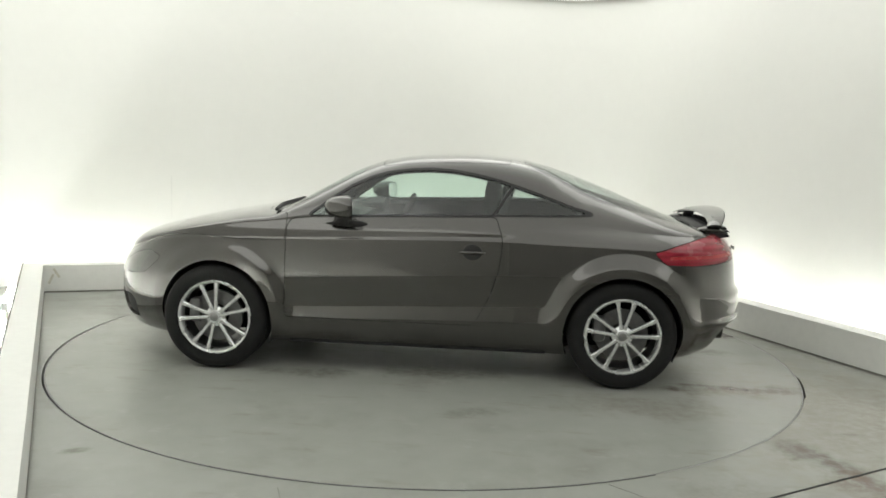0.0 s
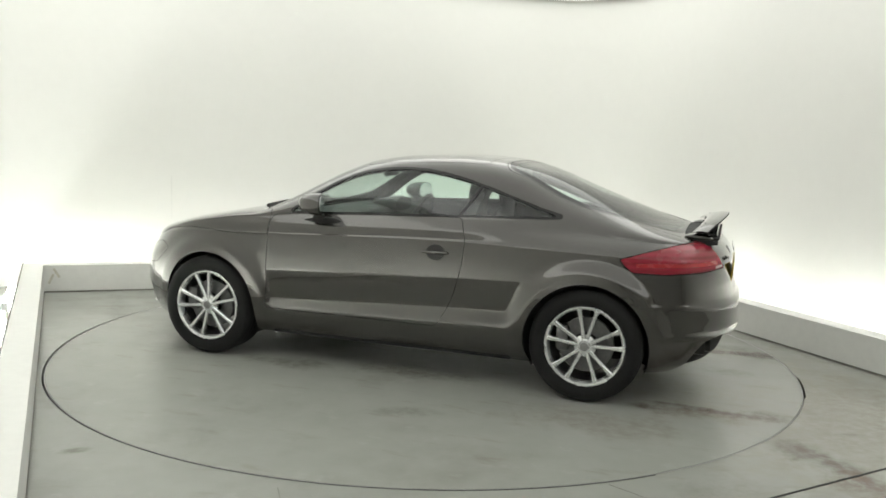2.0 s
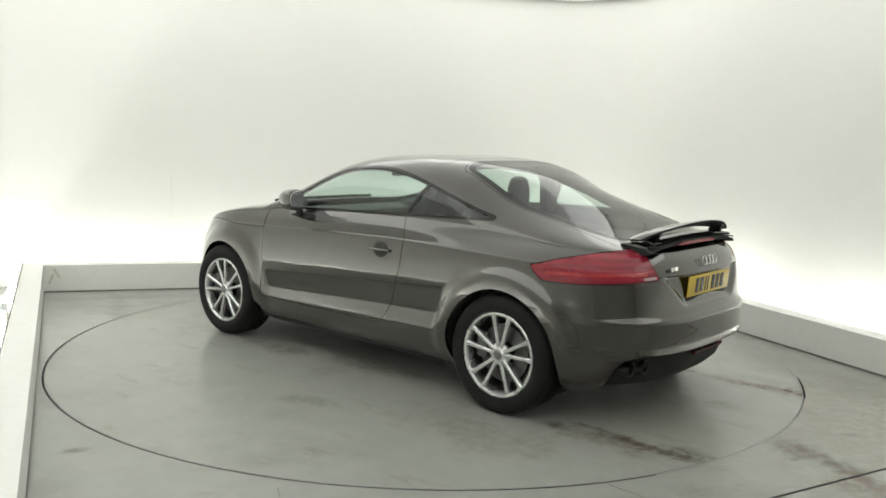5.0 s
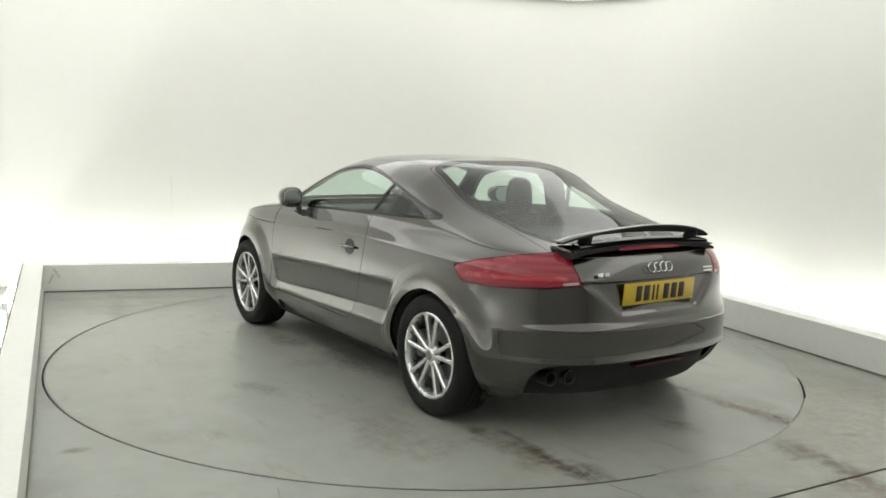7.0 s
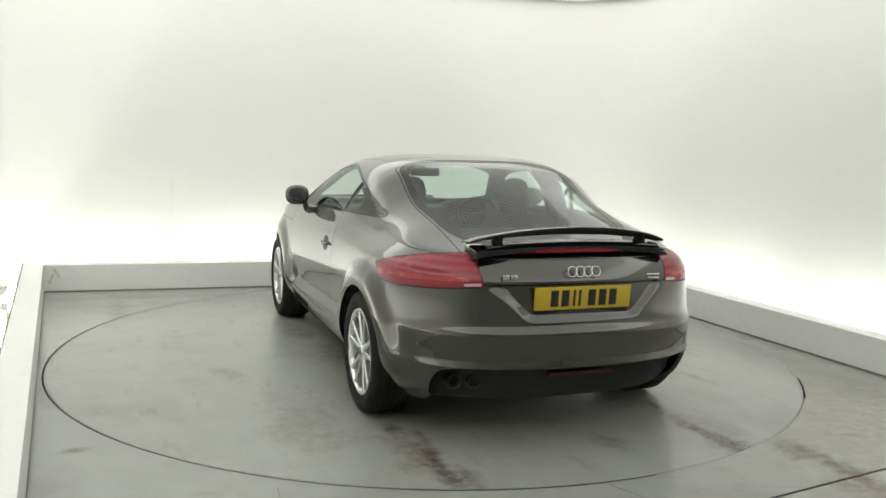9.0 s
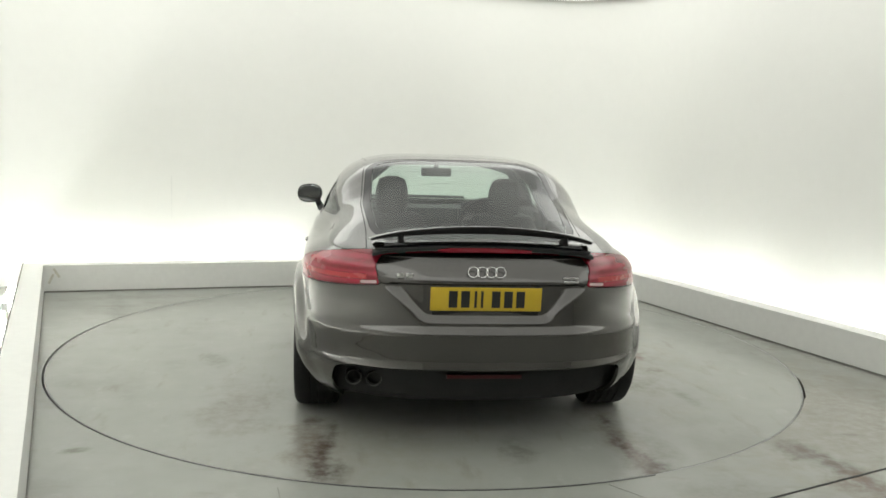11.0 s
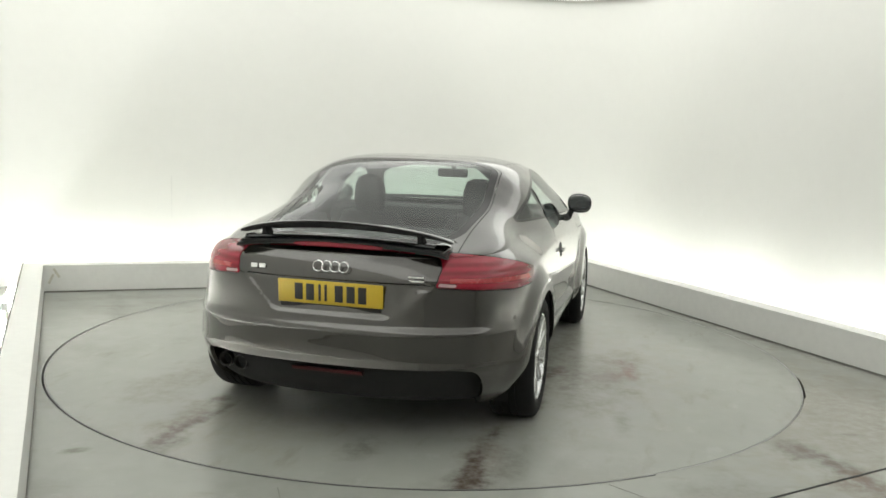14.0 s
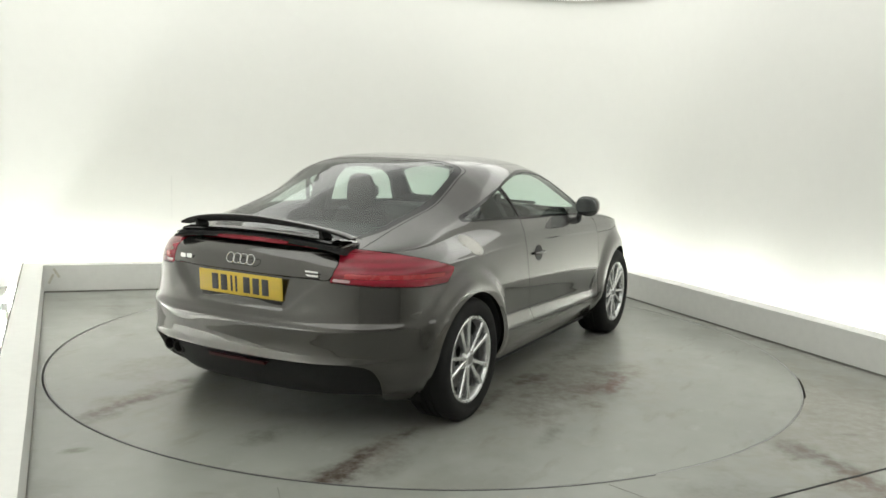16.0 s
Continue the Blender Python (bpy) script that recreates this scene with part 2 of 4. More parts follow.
# ---- mesh helpers ----
def mesh_object(name, verts, faces, mat, parent=None, label="", smooth=True, angle=None):
    me = bpy.data.meshes.new(name)
    me.from_pydata([tuple(v) for v in verts], [], faces)
    me.materials.append(mat)
    if smooth:
        me.polygons.foreach_set("use_smooth", [True] * len(me.polygons))
        if angle:
            me.set_sharp_from_angle(angle=radians(angle))
    me.update()
    ob = new(name, me)
    if parent:
        ob.parent = parent
    if label:
        tagged(ob, label)
    return ob


def part(name, bm, mat, parent=None, label="", smooth=True, angle=35):
    """Links a bmesh as one mesh object under a thing or a part."""
    me = bpy.data.meshes.new(name)
    bmesh.ops.recalc_face_normals(bm, faces=bm.faces)
    bm.to_mesh(me)
    bm.free()
    me.materials.append(mat)
    if smooth:
        me.polygons.foreach_set("use_smooth", [True] * len(me.polygons))
        me.set_sharp_from_angle(angle=radians(angle))
    ob = new(name, me)
    if parent:
        ob.parent = parent
    if label:
        tagged(ob, label)
    return ob


def box(size, at=(0, 0, 0), bevel=0.0, seg=2, turn=None):
    bm = bmesh.new()
    bmesh.ops.create_cube(bm, size=1)
    bmesh.ops.scale(bm, vec=size, verts=bm.verts)
    if bevel:
        bmesh.ops.bevel(bm, geom=bm.edges[:], offset=bevel, segments=seg, affect="EDGES", profile=0.5)
    if turn:
        bmesh.ops.transform(bm, matrix=turn, verts=bm.verts)
    bmesh.ops.translate(bm, vec=at, verts=bm.verts)
    return bm


def lathe(profile, seg=48, axis="y", closed=False):
    """A ring of (radius, along) pairs turned about an axis."""
    bm = bmesh.new()
    rings = []
    for k in range(seg):
        a = 2 * math.pi * k / seg
        ring = []
        for r, d in profile:
            p = (r * math.cos(a), d, r * math.sin(a)) if axis == "y" else (r * math.cos(a), r * math.sin(a), d)
            if axis == "x":
                p = (d, r * math.cos(a), r * math.sin(a))
            ring.append(bm.verts.new(p))
        rings.append(ring)
    n = len(profile)
    for k in range(seg):
        a, b = rings[k], rings[(k + 1) % seg]
        for i in range(n if closed else n - 1):
            j = (i + 1) % n
            bm.faces.new((a[i], a[j], b[j], b[i]))
    bmesh.ops.remove_doubles(bm, verts=bm.verts, dist=1e-6)
    return bm


def sweep(points, radius, seg=8, squash=1.0, caps=True):
    """A tube along points; squash flattens it in z."""
    bm = bmesh.new()
    pts = [Vector(p) for p in points]
    rings = []
    for i, p in enumerate(pts):
        d = (pts[min(i + 1, len(pts) - 1)] - pts[max(i - 1, 0)]).normalized()
        side = d.cross(Vector((0, 0, 1)))
        side = side.normalized() if side.length > 1e-4 else Vector((1, 0, 0))
        up = side.cross(d)
        rings.append([bm.verts.new(p + radius * (math.cos(a) * side + squash * math.sin(a) * up))
                      for a in [2 * math.pi * k / seg for k in range(seg)]])
    for a, b in zip(rings, rings[1:]):
        for k in range(seg):
            bm.faces.new((a[k], a[(k + 1) % seg], b[(k + 1) % seg], b[k]))
    if caps:
        bm.faces.new(rings[0])
        bm.faces.new(rings[-1])
    return bm


def loft(rings, caps=True):
    """Joins equal closed rings of points into a skin."""
    bm = bmesh.new()
    vs = [[bm.verts.new(p) for p in r] for r in rings]
    n = len(vs[0])
    for a, b in zip(vs, vs[1:]):
        for k in range(n):
            bm.faces.new((a[k], a[(k + 1) % n], b[(k + 1) % n], b[k]))
    if caps:
        bm.faces.new(vs[0])
        bm.faces.new(vs[-1])
    return bm


def pchip(pairs):
    """A smooth curve through (x, y) pairs that does not overshoot."""
    pairs = sorted(pairs)
    xs, ys = np.array([p[0] for p in pairs], float), np.array([p[1] for p in pairs], float)
    h, d = np.diff(xs), np.diff(ys) / np.diff(xs)
    m = np.zeros(len(xs))
    m[0], m[-1] = d[0], d[-1]
    for i in range(1, len(xs) - 1):
        if d[i - 1] * d[i] > 0:
            w1, w2 = 2 * h[i] + h[i - 1], h[i] + 2 * h[i - 1]
            m[i] = (w1 + w2) / (w1 / d[i - 1] + w2 / d[i])

    def f(x):
        x = np.clip(np.asarray(x, float), xs[0], xs[-1])
        i = np.clip(np.searchsorted(xs, x) - 1, 0, len(xs) - 2)
        s = (x - xs[i]) / h[i]
        return (ys[i] * (1 + 2 * s) * (1 - s) ** 2 + m[i] * h[i] * s * (1 - s) ** 2
                + ys[i + 1] * s * s * (3 - 2 * s) + m[i + 1] * h[i] * s * s * (s - 1))
    return f


def smoothstep(a, b, x):
    s = np.clip((np.asarray(x, float) - a) / (b - a), 0, 1)
    return s * s * (3 - 2 * s)


def inside_distance(points, poly):
    """Distance of 2D points to a closed outline, negative inside."""
    P, Q = np.asarray(points, float), np.asarray(poly, float)
    best, odd = np.full(len(P), 1e9), np.zeros(len(P), bool)
    for a, b in zip(Q, np.roll(Q, -1, 0)):
        e = b - a
        w = P - a
        k = np.clip((w @ e) / max(e @ e, 1e-12), 0, 1)
        best = np.minimum(best, np.linalg.norm(w - k[:, None] * e, axis=1))
        c = (a[1] > P[:, 1]) != (b[1] > P[:, 1])
        if abs(e[1]) > 1e-12:
            odd ^= c & (P[:, 0] < a[0] + (P[:, 1] - a[1]) * e[0] / e[1])
    return np.where(odd, -best, best)


def rounded(poly, r=0.03, n=5):
    """Rounds the corners of an outline."""
    out = []
    m = len(poly)
    for i in range(m):
        p, a, b = Vector(poly[i]), Vector(poly[i - 1]), Vector(poly[(i + 1) % m])
        ra = min(r, (a - p).length * 0.45)
        rb = min(r, (b - p).length * 0.45)
        s, e = p + (a - p).normalized() * ra, p + (b - p).normalized() * rb
        for k in range(n + 1):
            t = k / n
            out.append(tuple((1 - t) ** 2 * s + 2 * t * (1 - t) * p + t * t * e))
    return out


# ---- the room ----
def out_normal(d):
    return Vector((-d.y, d.x))


BACK_DIR = (CORNER_B - CORNER_A).normalized()
END_Y = -7.4


def meet(p, d, q, e):
    k = ((q - p).x * e.y - (q - p).y * e.x) / (d.x * e.y - d.y * e.x)
    return p + d * k


def offset_line(off):
    """The plan line of kerb and walls, off metres behind the kerb's face: left end, two corners, right end."""
    nl, nb, nr = Vector((LEFT_DIR.y, -LEFT_DIR.x)), out_normal(BACK_DIR), Vector((-RIGHT_DIR.y, RIGHT_DIR.x))
    pl, pb, pr = CORNER_A + nl * off, CORNER_A + nb * off, CORNER_B + nr * off
    a, b = meet(pl, LEFT_DIR, pb, BACK_DIR), meet(pb, BACK_DIR, pr, RIGHT_DIR)
    return [a + LEFT_DIR * ((END_Y - a.y) / LEFT_DIR.y), a, b, b + RIGHT_DIR * ((END_Y - b.y) / RIGHT_DIR.y)]


def strip_prism(inner, outer, z0, z1):
    bm = bmesh.new()
    n = len(inner)
    lv = [[bm.verts.new((p.x, p.y, z)) for p in line] for line, z in ((inner, z0), (inner, z1), (outer, z1), (outer, z0))]
    for i in range(n - 1):
        for k in range(4):
            a, b = lv[k], lv[(k + 1) % 4]
            bm.faces.new((a[i], a[i + 1], b[i + 1], b[i]))
    bm.faces.new([lv[k][0] for k in range(4)])
    bm.faces.new([lv[k][-1] for k in range(4)])
    return bm


def arc_corner(line, r, n=12):
    """Rounds the two inner corners of the wall's plan line."""
    out = [line[0]]
    for i in (1, 2):
        p = line[i]
        s, e = p + (line[i - 1] - p).normalized() * r, p + (line[i + 1] - p).normalized() * r
        out += [(1 - t) ** 2 * s + 2 * t * (1 - t) * p + t * t * e for t in [k / n for k in range(n + 1)]]
    return out + [line[3]]


def build_room():
    off = KERB_T + TROUGH
    # floor: a sheet with the turntable's round pit cut out of it
    bm = bmesh.new()
    seg = 128
    rim, low = [], []
    for k in range(seg):
        a = 2 * math.pi * k / seg
        rim.append(bm.verts.new(((TABLE_R + 0.008) * math.cos(a), (TABLE_R + 0.008) * math.sin(a), 0)))
        low.append(bm.verts.new(((TABLE_R + 0.008) * math.cos(a), (TABLE_R + 0.008) * math.sin(a), -0.16)))
    outer = [bm.verts.new((9 * math.cos(2 * math.pi * k / seg), 9 * math.sin(2 * math.pi * k / seg), 0)) for k in range(seg)]
    for k in range(seg):
        j = (k + 1) % seg
        bm.faces.new((rim[k], rim[j], outer[j], outer[k]))
        bm.faces.new((rim[k], low[k], low[j], rim[j]))
    bm.faces.new(low)
    tagged(part("floor", bm, FLOOR_PAINT, smooth=False), "pale grey painted concrete floor with stains", "floor", kind="structure")
    # kerb in three runs of white boxing
    inner, back = offset_line(0), offset_line(KERB_T)
    for i, name in enumerate(("kerb_left", "kerb_back", "kerb_right")):
        bm = strip_prism(inner[i:i + 2], back[i:i + 2], 0.004, KERB_H)
        bmesh.ops.recalc_face_normals(bm, faces=bm.faces)
        tagged(part(name, bm, KERB, smooth=False), "low white painted kerb hiding lights", "kerb", kind="structure")
        d = (inner[i + 1] - inner[i]).normalized()
        nrm = Vector((-d.y, d.x)) * -0.006
        bm = strip_prism([inner[i] + nrm, inner[i + 1] + nrm], [inner[i] + nrm * 0.1, inner[i + 1] + nrm * 0.1], 0.001, 0.011)
        tagged(part("trim_" + name, bm, SEALANT, smooth=False), "grey sealant line at the kerb's foot", "joint", kind="structure")
    e = offset_line(KERB_T + 0.012)
    bm = strip_prism(back[0:2], e[0:2], 0.15, KERB_H - 0.002)
    tagged(part("trim_kerb_back", bm, SEALANT, smooth=False), "dark joint along the kerb's back edge", "joint", kind="structure")
    # curved white walls
    line, line2 = arc_corner(offset_line(off), 0.9), arc_corner(offset_line(off + 0.12), 0.9)
    bm = strip_prism(line, line2, 0.0, WALL_H)
    tagged(part("wall_studio", bm, WALL, angle=30), "seamless matt white studio wall with rounded corners", "wall", kind="structure")
    # unseen end wall added behind the camera to brighten the tail's reflections, and a high band that closes the sides
    ends = offset_line(off)
    bm = strip_prism([ends[0] - Vector((3, 0)), ends[3] + Vector((1, 0))], [ends[0] - Vector((3, 0.15)), ends[3] + Vector((1, -0.15))], 0, WALL_H)
    tagged(part("wall_front", bm, END_GREY, smooth=False), "unseen pale grey wall added behind the camera", "wall", kind="structure")
    # ceiling
    bm = bmesh.new()
    ring = [bm.verts.new((9.2 * math.cos(a), 9.2 * math.sin(a), WALL_H)) for a in [2 * math.pi * k / 48 for k in range(48)]]
    top = bmesh.ops.extrude_face_region(bm, geom=[bm.faces.new(ring)])
    bmesh.ops.translate(bm, vec=(0, 0, 0.1), verts=[v for v in top["geom"] if isinstance(v, bmesh.types.BMVert)])
    tagged(part("ceiling", bm, WALL, smooth=False), "white studio ceiling", "ceiling", kind="structure")
    # softbox over the turntable
    soft = tagged(new("softbox"), "large white luminous ceiling cloth, brighter along its border", "studio light")
    line = arc_corner(offset_line(off - 0.06), 0.9)
    line[0], line[-1] = meet(line[1], LEFT_DIR, Vector((0, -5.7)), Vector((1, 0))), meet(line[-2], RIGHT_DIR, Vector((0, -5.7)), Vector((1, 0)))
    bm = bmesh.new()
    face = bm.faces.new([bm.verts.new((p.x, p.y, WALL_H - 0.05)) for p in line])
    up = bmesh.ops.extrude_face_region(bm, geom=[face])
    bmesh.ops.translate(bm, vec=(0, 0, 0.02), verts=[v for v in up["geom"] if isinstance(v, bmesh.types.BMVert)])
    part("diffuser", bm, SOFTBOX, soft, "glowing white cloth", smooth=False)
    inset = arc_corner(offset_line(off - 1.25), 0.5)
    inset[0], inset[-1] = meet(inset[1], LEFT_DIR, Vector((0, -4.6)), Vector((1, 0))), meet(inset[-2], RIGHT_DIR, Vector((0, -4.6)), Vector((1, 0)))
    bm = bmesh.new()
    face = bm.faces.new([bm.verts.new((p.x, p.y, WALL_H - 0.068)) for p in inset])
    up = bmesh.ops.extrude_face_region(bm, geom=[face])
    bmesh.ops.translate(bm, vec=(0, 0, 0.012), verts=[v for v in up["geom"] if isinstance(v, bmesh.types.BMVert)])
    part("middle_diffuser", bm, SOFTBOX_MIDDLE, soft, "dimmer middle cloth", smooth=False)
    wide = arc_corner(offset_line(off - 0.02), 0.9)
    wide[0], wide[-1] = meet(wide[1], LEFT_DIR, Vector((0, -5.7)), Vector((1, 0))), meet(wide[-2], RIGHT_DIR, Vector((0, -5.7)), Vector((1, 0)))
    part("frame", strip_prism(line, wide, WALL_H - 0.055, WALL_H), BATTEN, soft, "white frame", smooth=False)
    # tubes in the trough behind the kerb
    mid = offset_line(KERB_T + 0.09)
    made = strong = None
    for i in range(3):
        a, b = mid[i], mid[i + 1]
        if i == 0:
            a = meet(a, LEFT_DIR, Vector((0, -5.0)), Vector((1, 0)))
        if i == 2:
            b = meet(b, RIGHT_DIR, Vector((0, -3.2)), Vector((1, 0)))
        d = (b - a).normalized()
        n = int((b - a).length // 1.25)
        for k in range(n):
            c = a + d * ((k + 0.5) * (b - a).length / n)
            m = pose(c.x, c.y, 0.0, 0, 0, math.degrees(math.atan2(d.y, d.x)))
            if made is None:
                made = tagged(new("tube_light"), "glowing fluorescent tube on a white batten behind the kerb", "studio light", "tubes behind the kerb")
                part("batten", box((1.2, 0.06, 0.05), (0, 0, 0.025), 0.004), BATTEN, made, smooth=False)
                part("tube", sweep([(-0.56, 0, 0.10), (0.56, 0, 0.10)], 0.016, 10), TUBE, made)
                for s in (-1, 1):
                    part("end_cap", box((0.03, 0.04, 0.08), (s * 0.575, 0, 0.08), 0.004), BATTEN, made, smooth=False)
                made.matrix_basis = m
            elif i == 0:
                if strong is None:
                    strong = tagged(new("tube_light"), "brightly glowing fluorescent tube on a white batten", "studio light", "tubes behind the kerb")
                    for child in made.children:
                        c2 = child.copy()
                        c2.data = child.data.copy()
                        scene.collection.objects.link(c2)
                        c2.parent = strong
                        if child.name.startswith("tube"):
                            c2.data.materials[0] = TUBE_STRONG
                    strong.matrix_basis = m
                else:
                    copy_thing(strong, m)
            else:
                copy_thing(made, m)
    # seams in the floor and one in the wall
    for name, p, q, w in (("trim_joint_1", (-0.60, -2.46), (-0.52, -2.75), 0.004), ("trim_joint_2", (1.463, -2.436), (2.75, -1.744), 0.012),
                          ("trim_joint_3", (1.463, -2.436), (0.9, -2.74), 0.010), ("trim_joint_4", (0.80, -2.34), (1.20, -2.75), 0.003)):
        p, q = Vector(p), Vector(q)
        n = out_normal((q - p).normalized()) * w / 2
        bm = strip_prism([p - n, q - n], [p + n, q + n], -0.01, 0.0015)
        tagged(part(name, bm, DIRT if w > 0.005 else SEALANT, smooth=False), "dark joint between floor plates", "joint", kind="structure")
    c = CORNER_A + BACK_DIR * 0.06 - out_normal(BACK_DIR) * 0.004
    turn = math.degrees(math.atan2(BACK_DIR.y, BACK_DIR.x))
    tape = tagged(new("tape_scrap"), "faded yellowish tape scraps stuck on the kerb", "tape")
    tape.matrix_basis = pose(c.x, c.y, 0.12, 0, 0, turn)
    for dx, dz, ry in ((0.0, 0.0, 25), (0.045, 0.05, -30)):
        part("strip", box((0.02, 0.003, 0.09), (0, 0, 0), 0.001), SCUFF, tape, smooth=False).matrix_basis = pose(dx, 0, dz, 0, ry, 0)
    wl = offset_line(off)
    c = wl[1] + BACK_DIR * 1.69
    n = out_normal(BACK_DIR) * -0.002
    bm = strip_prism([c + n, c + n + BACK_DIR * 0.012], [c - n, c - n + BACK_DIR * 0.012], 0.60, 1.0)
    tagged(part("trim_wall_seam", bm, SEAM, smooth=False), "thin seam in the white wall", "seam", kind="structure")


def build_gap_fill():
    """Old paint and dirt that fill parts of the gap round the turntable: start, end, inner edge, top."""
    for k, (a0, a1, inner, top) in enumerate(((-65, -46, 0.0, -0.0004), (-46, -24, 0.0015, -0.0008), (-13, 34, 0.0, -0.0006), (34, 110, 0.004, -0.0015), (130, 172, 0.004, -0.0015))):
        n = max(6, int((a1 - a0) / 2))
        line = [(math.cos(radians(a)), math.sin(radians(a))) for a in [a0 + (a1 - a0) * i / n for i in range(n + 1)]]
        bm = strip_prism([Vector((c, d)) * (TABLE_R - 0.0026 + inner) for c, d in line], [Vector((c, d)) * (TABLE_R + 0.0076) for c, d in line], -0.05, top)
        tagged(part("trim_gap_%d" % (k + 1), bm, FLOOR_PAINT, smooth=False), "old floor paint filling the turntable's gap", "filler", kind="structure")


def build_turntable():
    bm = lathe([(0.0001, -0.06), (TABLE_R - 0.012, -0.06), (TABLE_R - 0.008, -0.05), (TABLE_R - 0.008, -0.003), (TABLE_R - 0.011, 0.0), (0.0001, 0.0)], 160, "z")
    ob = part("turntable", bm, TABLE_PAINT, angle=30)
    part("edge_ring", lathe([(TABLE_R - 0.0085, -0.05), (TABLE_R - 0.003, -0.05), (TABLE_R - 0.003, -0.001), (TABLE_R - 0.0085, -0.001)], 160, "z", closed=True), STEEL, ob, "dull steel edge ring")
    return tagged(ob, "round painted car turntable flush with the floor, scuffed", "turntable")


# ---- the car: x forward from the rear axle, y to its left, z up ----
AXLES = (0.0, 2.468)
HUB_Z, ARCH_R = 0.322, 0.352
tail_x = pchip([(0.10, -0.50), (0.17, -0.60), (0.24, -0.72), (0.32, -0.770), (0.36, -0.792), (0.395, -0.812), (0.410, -0.8105), (0.430, -0.8045), (0.47, -0.8035), (0.52, -0.806), (0.560, -0.808), (0.574, -0.801), (0.590, -0.785), (0.62, -0.777),
                (0.72, -0.765), (0.80, -0.745), (0.86, -0.715), (0.90, -0.68), (0.95, -0.64)])
nose_x = pchip([(0.10, 3.18), (0.18, 3.27), (0.30, 3.32), (0.42, 3.335), (0.52, 3.33), (0.60, 3.305), (0.66, 3.26), (0.80, 3.15)])
crease_z = pchip([(-0.9, 0.80), (-0.16, 0.845), (0.72, 0.862), (2.03, 0.825), (2.6, 0.81), (3.3, 0.66)])
side_w = pchip([(0.10, 0.70), (0.15, 0.75), (0.20, 0.805), (0.26, 0.850), (0.32, 0.873), (0.38, 0.8825), (0.46, 0.8845), (0.56, 0.8845), (0.62, 0.8832), (0.68, 0.8800), (0.74, 0.8750),
                (0.79, 0.8695), (0.832, 0.8645), (0.8365, 0.8635), (0.8455, 0.8565), (0.850, 0.8550), (0.89, 0.8445), (0.92, 0.827), (0.98, 0.785), (1.05, 0.725)])
plain_w = pchip([(0.10, 0.70), (0.15, 0.75), (0.20, 0.805), (0.26, 0.850), (0.32, 0.873), (0.38, 0.881), (0.46, 0.882), (0.56, 0.882), (0.62, 0.8815), (0.68, 0.8790), (0.74, 0.8745), (0.78, 0.8705)])
# the fold along the sill: its root's height along the car, and how deep the flank is hollowed above and below it
fold_z = pchip([(-0.5, 0.475), (0.45, 0.465), (1.3, 0.435), (2.05, 0.402), (2.6, 0.39)])
hollow = pchip([(-0.100, 0.0), (-0.085, 0.0015), (-0.008, 0.0195), (0.0, 0.0212), (0.006, 0.0214), (0.05, 0.0175), (0.12, 0.0075), (0.19, 0.0)])
belt_z = pchip([(-0.70, 0.895), (-0.62, 0.898), (-0.5, 0.905), (-0.3, 0.915), (-0.1, 0.930), (0.2, 0.958), (0.5, 0.978), (0.77, 0.985), (1.3, 0.975), (1.65, 0.960),
                (1.9, 0.945), (2.05, 0.93), (2.3, 0.906), (2.6, 0.864), (2.9, 0.800), (3.1, 0.732), (3.25, 0.66), (3.34, 0.60)])
crown_z = pchip([(-0.70, 0.90), (-0.62, 0.915), (-0.5, 0.945), (-0.37, 0.985), (-0.14, 1.073), (0.1, 1.168), (0.33, 1.250), (0.50, 1.298), (0.64, 1.325), (0.78, 1.340), (0.95, 1.347),
                 (1.26, 1.336), (1.5, 1.302), (1.65, 1.252), (1.73, 1.215), (1.89, 1.126), (2.05, 1.034), (2.17, 0.972), (2.24, 0.963), (2.33, 0.953), (2.5, 0.923),
                 (2.7, 0.887), (2.9, 0.846), (3.1, 0.790), (3.25, 0.695), (3.34, 0.602)])
# how far the cabin leans in, and how square its section is, along the car
lean_in = pchip([(-0.70, 0.0), (-0.3, 0.1), (-0.1, 0.2), (0.2, 0.46), (0.5, 0.38), (1.6, 0.38), (1.9, 0.30), (2.1, 0.1), (2.3, 0.0), (3.4, 0.0)])
square = pchip([(-0.70, 2.3), (-0.1, 2.0), (0.2, 2.35), (0.35, 3.0), (0.5, 3.9), (0.9, 4.3), (1.3, 4.1), (1.6, 3.6), (1.85, 3.1), (2.1, 2.6), (2.3, 2.5), (3.4, 2.5)])
REAR_BEND, FRONT_BEND = 0.05, 2.3


def side_y(x, z):
    """Half width of the body at a place along the car and a height."""
    zz = z + (0.842 - crease_z(x)) * np.clip((z - 0.5) / 0.3, 0, 1)
    near = np.minimum(np.hypot(x - AXLES[0], z - HUB_Z), np.hypot(x - AXLES[1], z - HUB_Z))
    fade = (1 - smoothstep(0.395, 0.50, near)) * smoothstep(0.76, 0.66, z)
    y = (side_w(zz) - hollow(z - fold_z(x)) * smoothstep(-0.1, 0.3, x) * smoothstep(2.5, 2.25, x)) * (1 - fade) + plain_w(np.minimum(zz, 0.78)) * fade - 0.10 * smoothstep(0.8, -0.1, x) * smoothstep(0.84, 0.96, z)
    for ax, wide in ((AXLES[0], 0.038), (AXLES[1], 0.031)):
        d = np.hypot(x - ax, z - HUB_Z)
        y = y + wide * (1 - smoothstep(0.395, 0.50, d)) * smoothstep(0.92, 0.80, z) * (0.35 + 0.65 * smoothstep(0.22, 0.44, z))
    return y


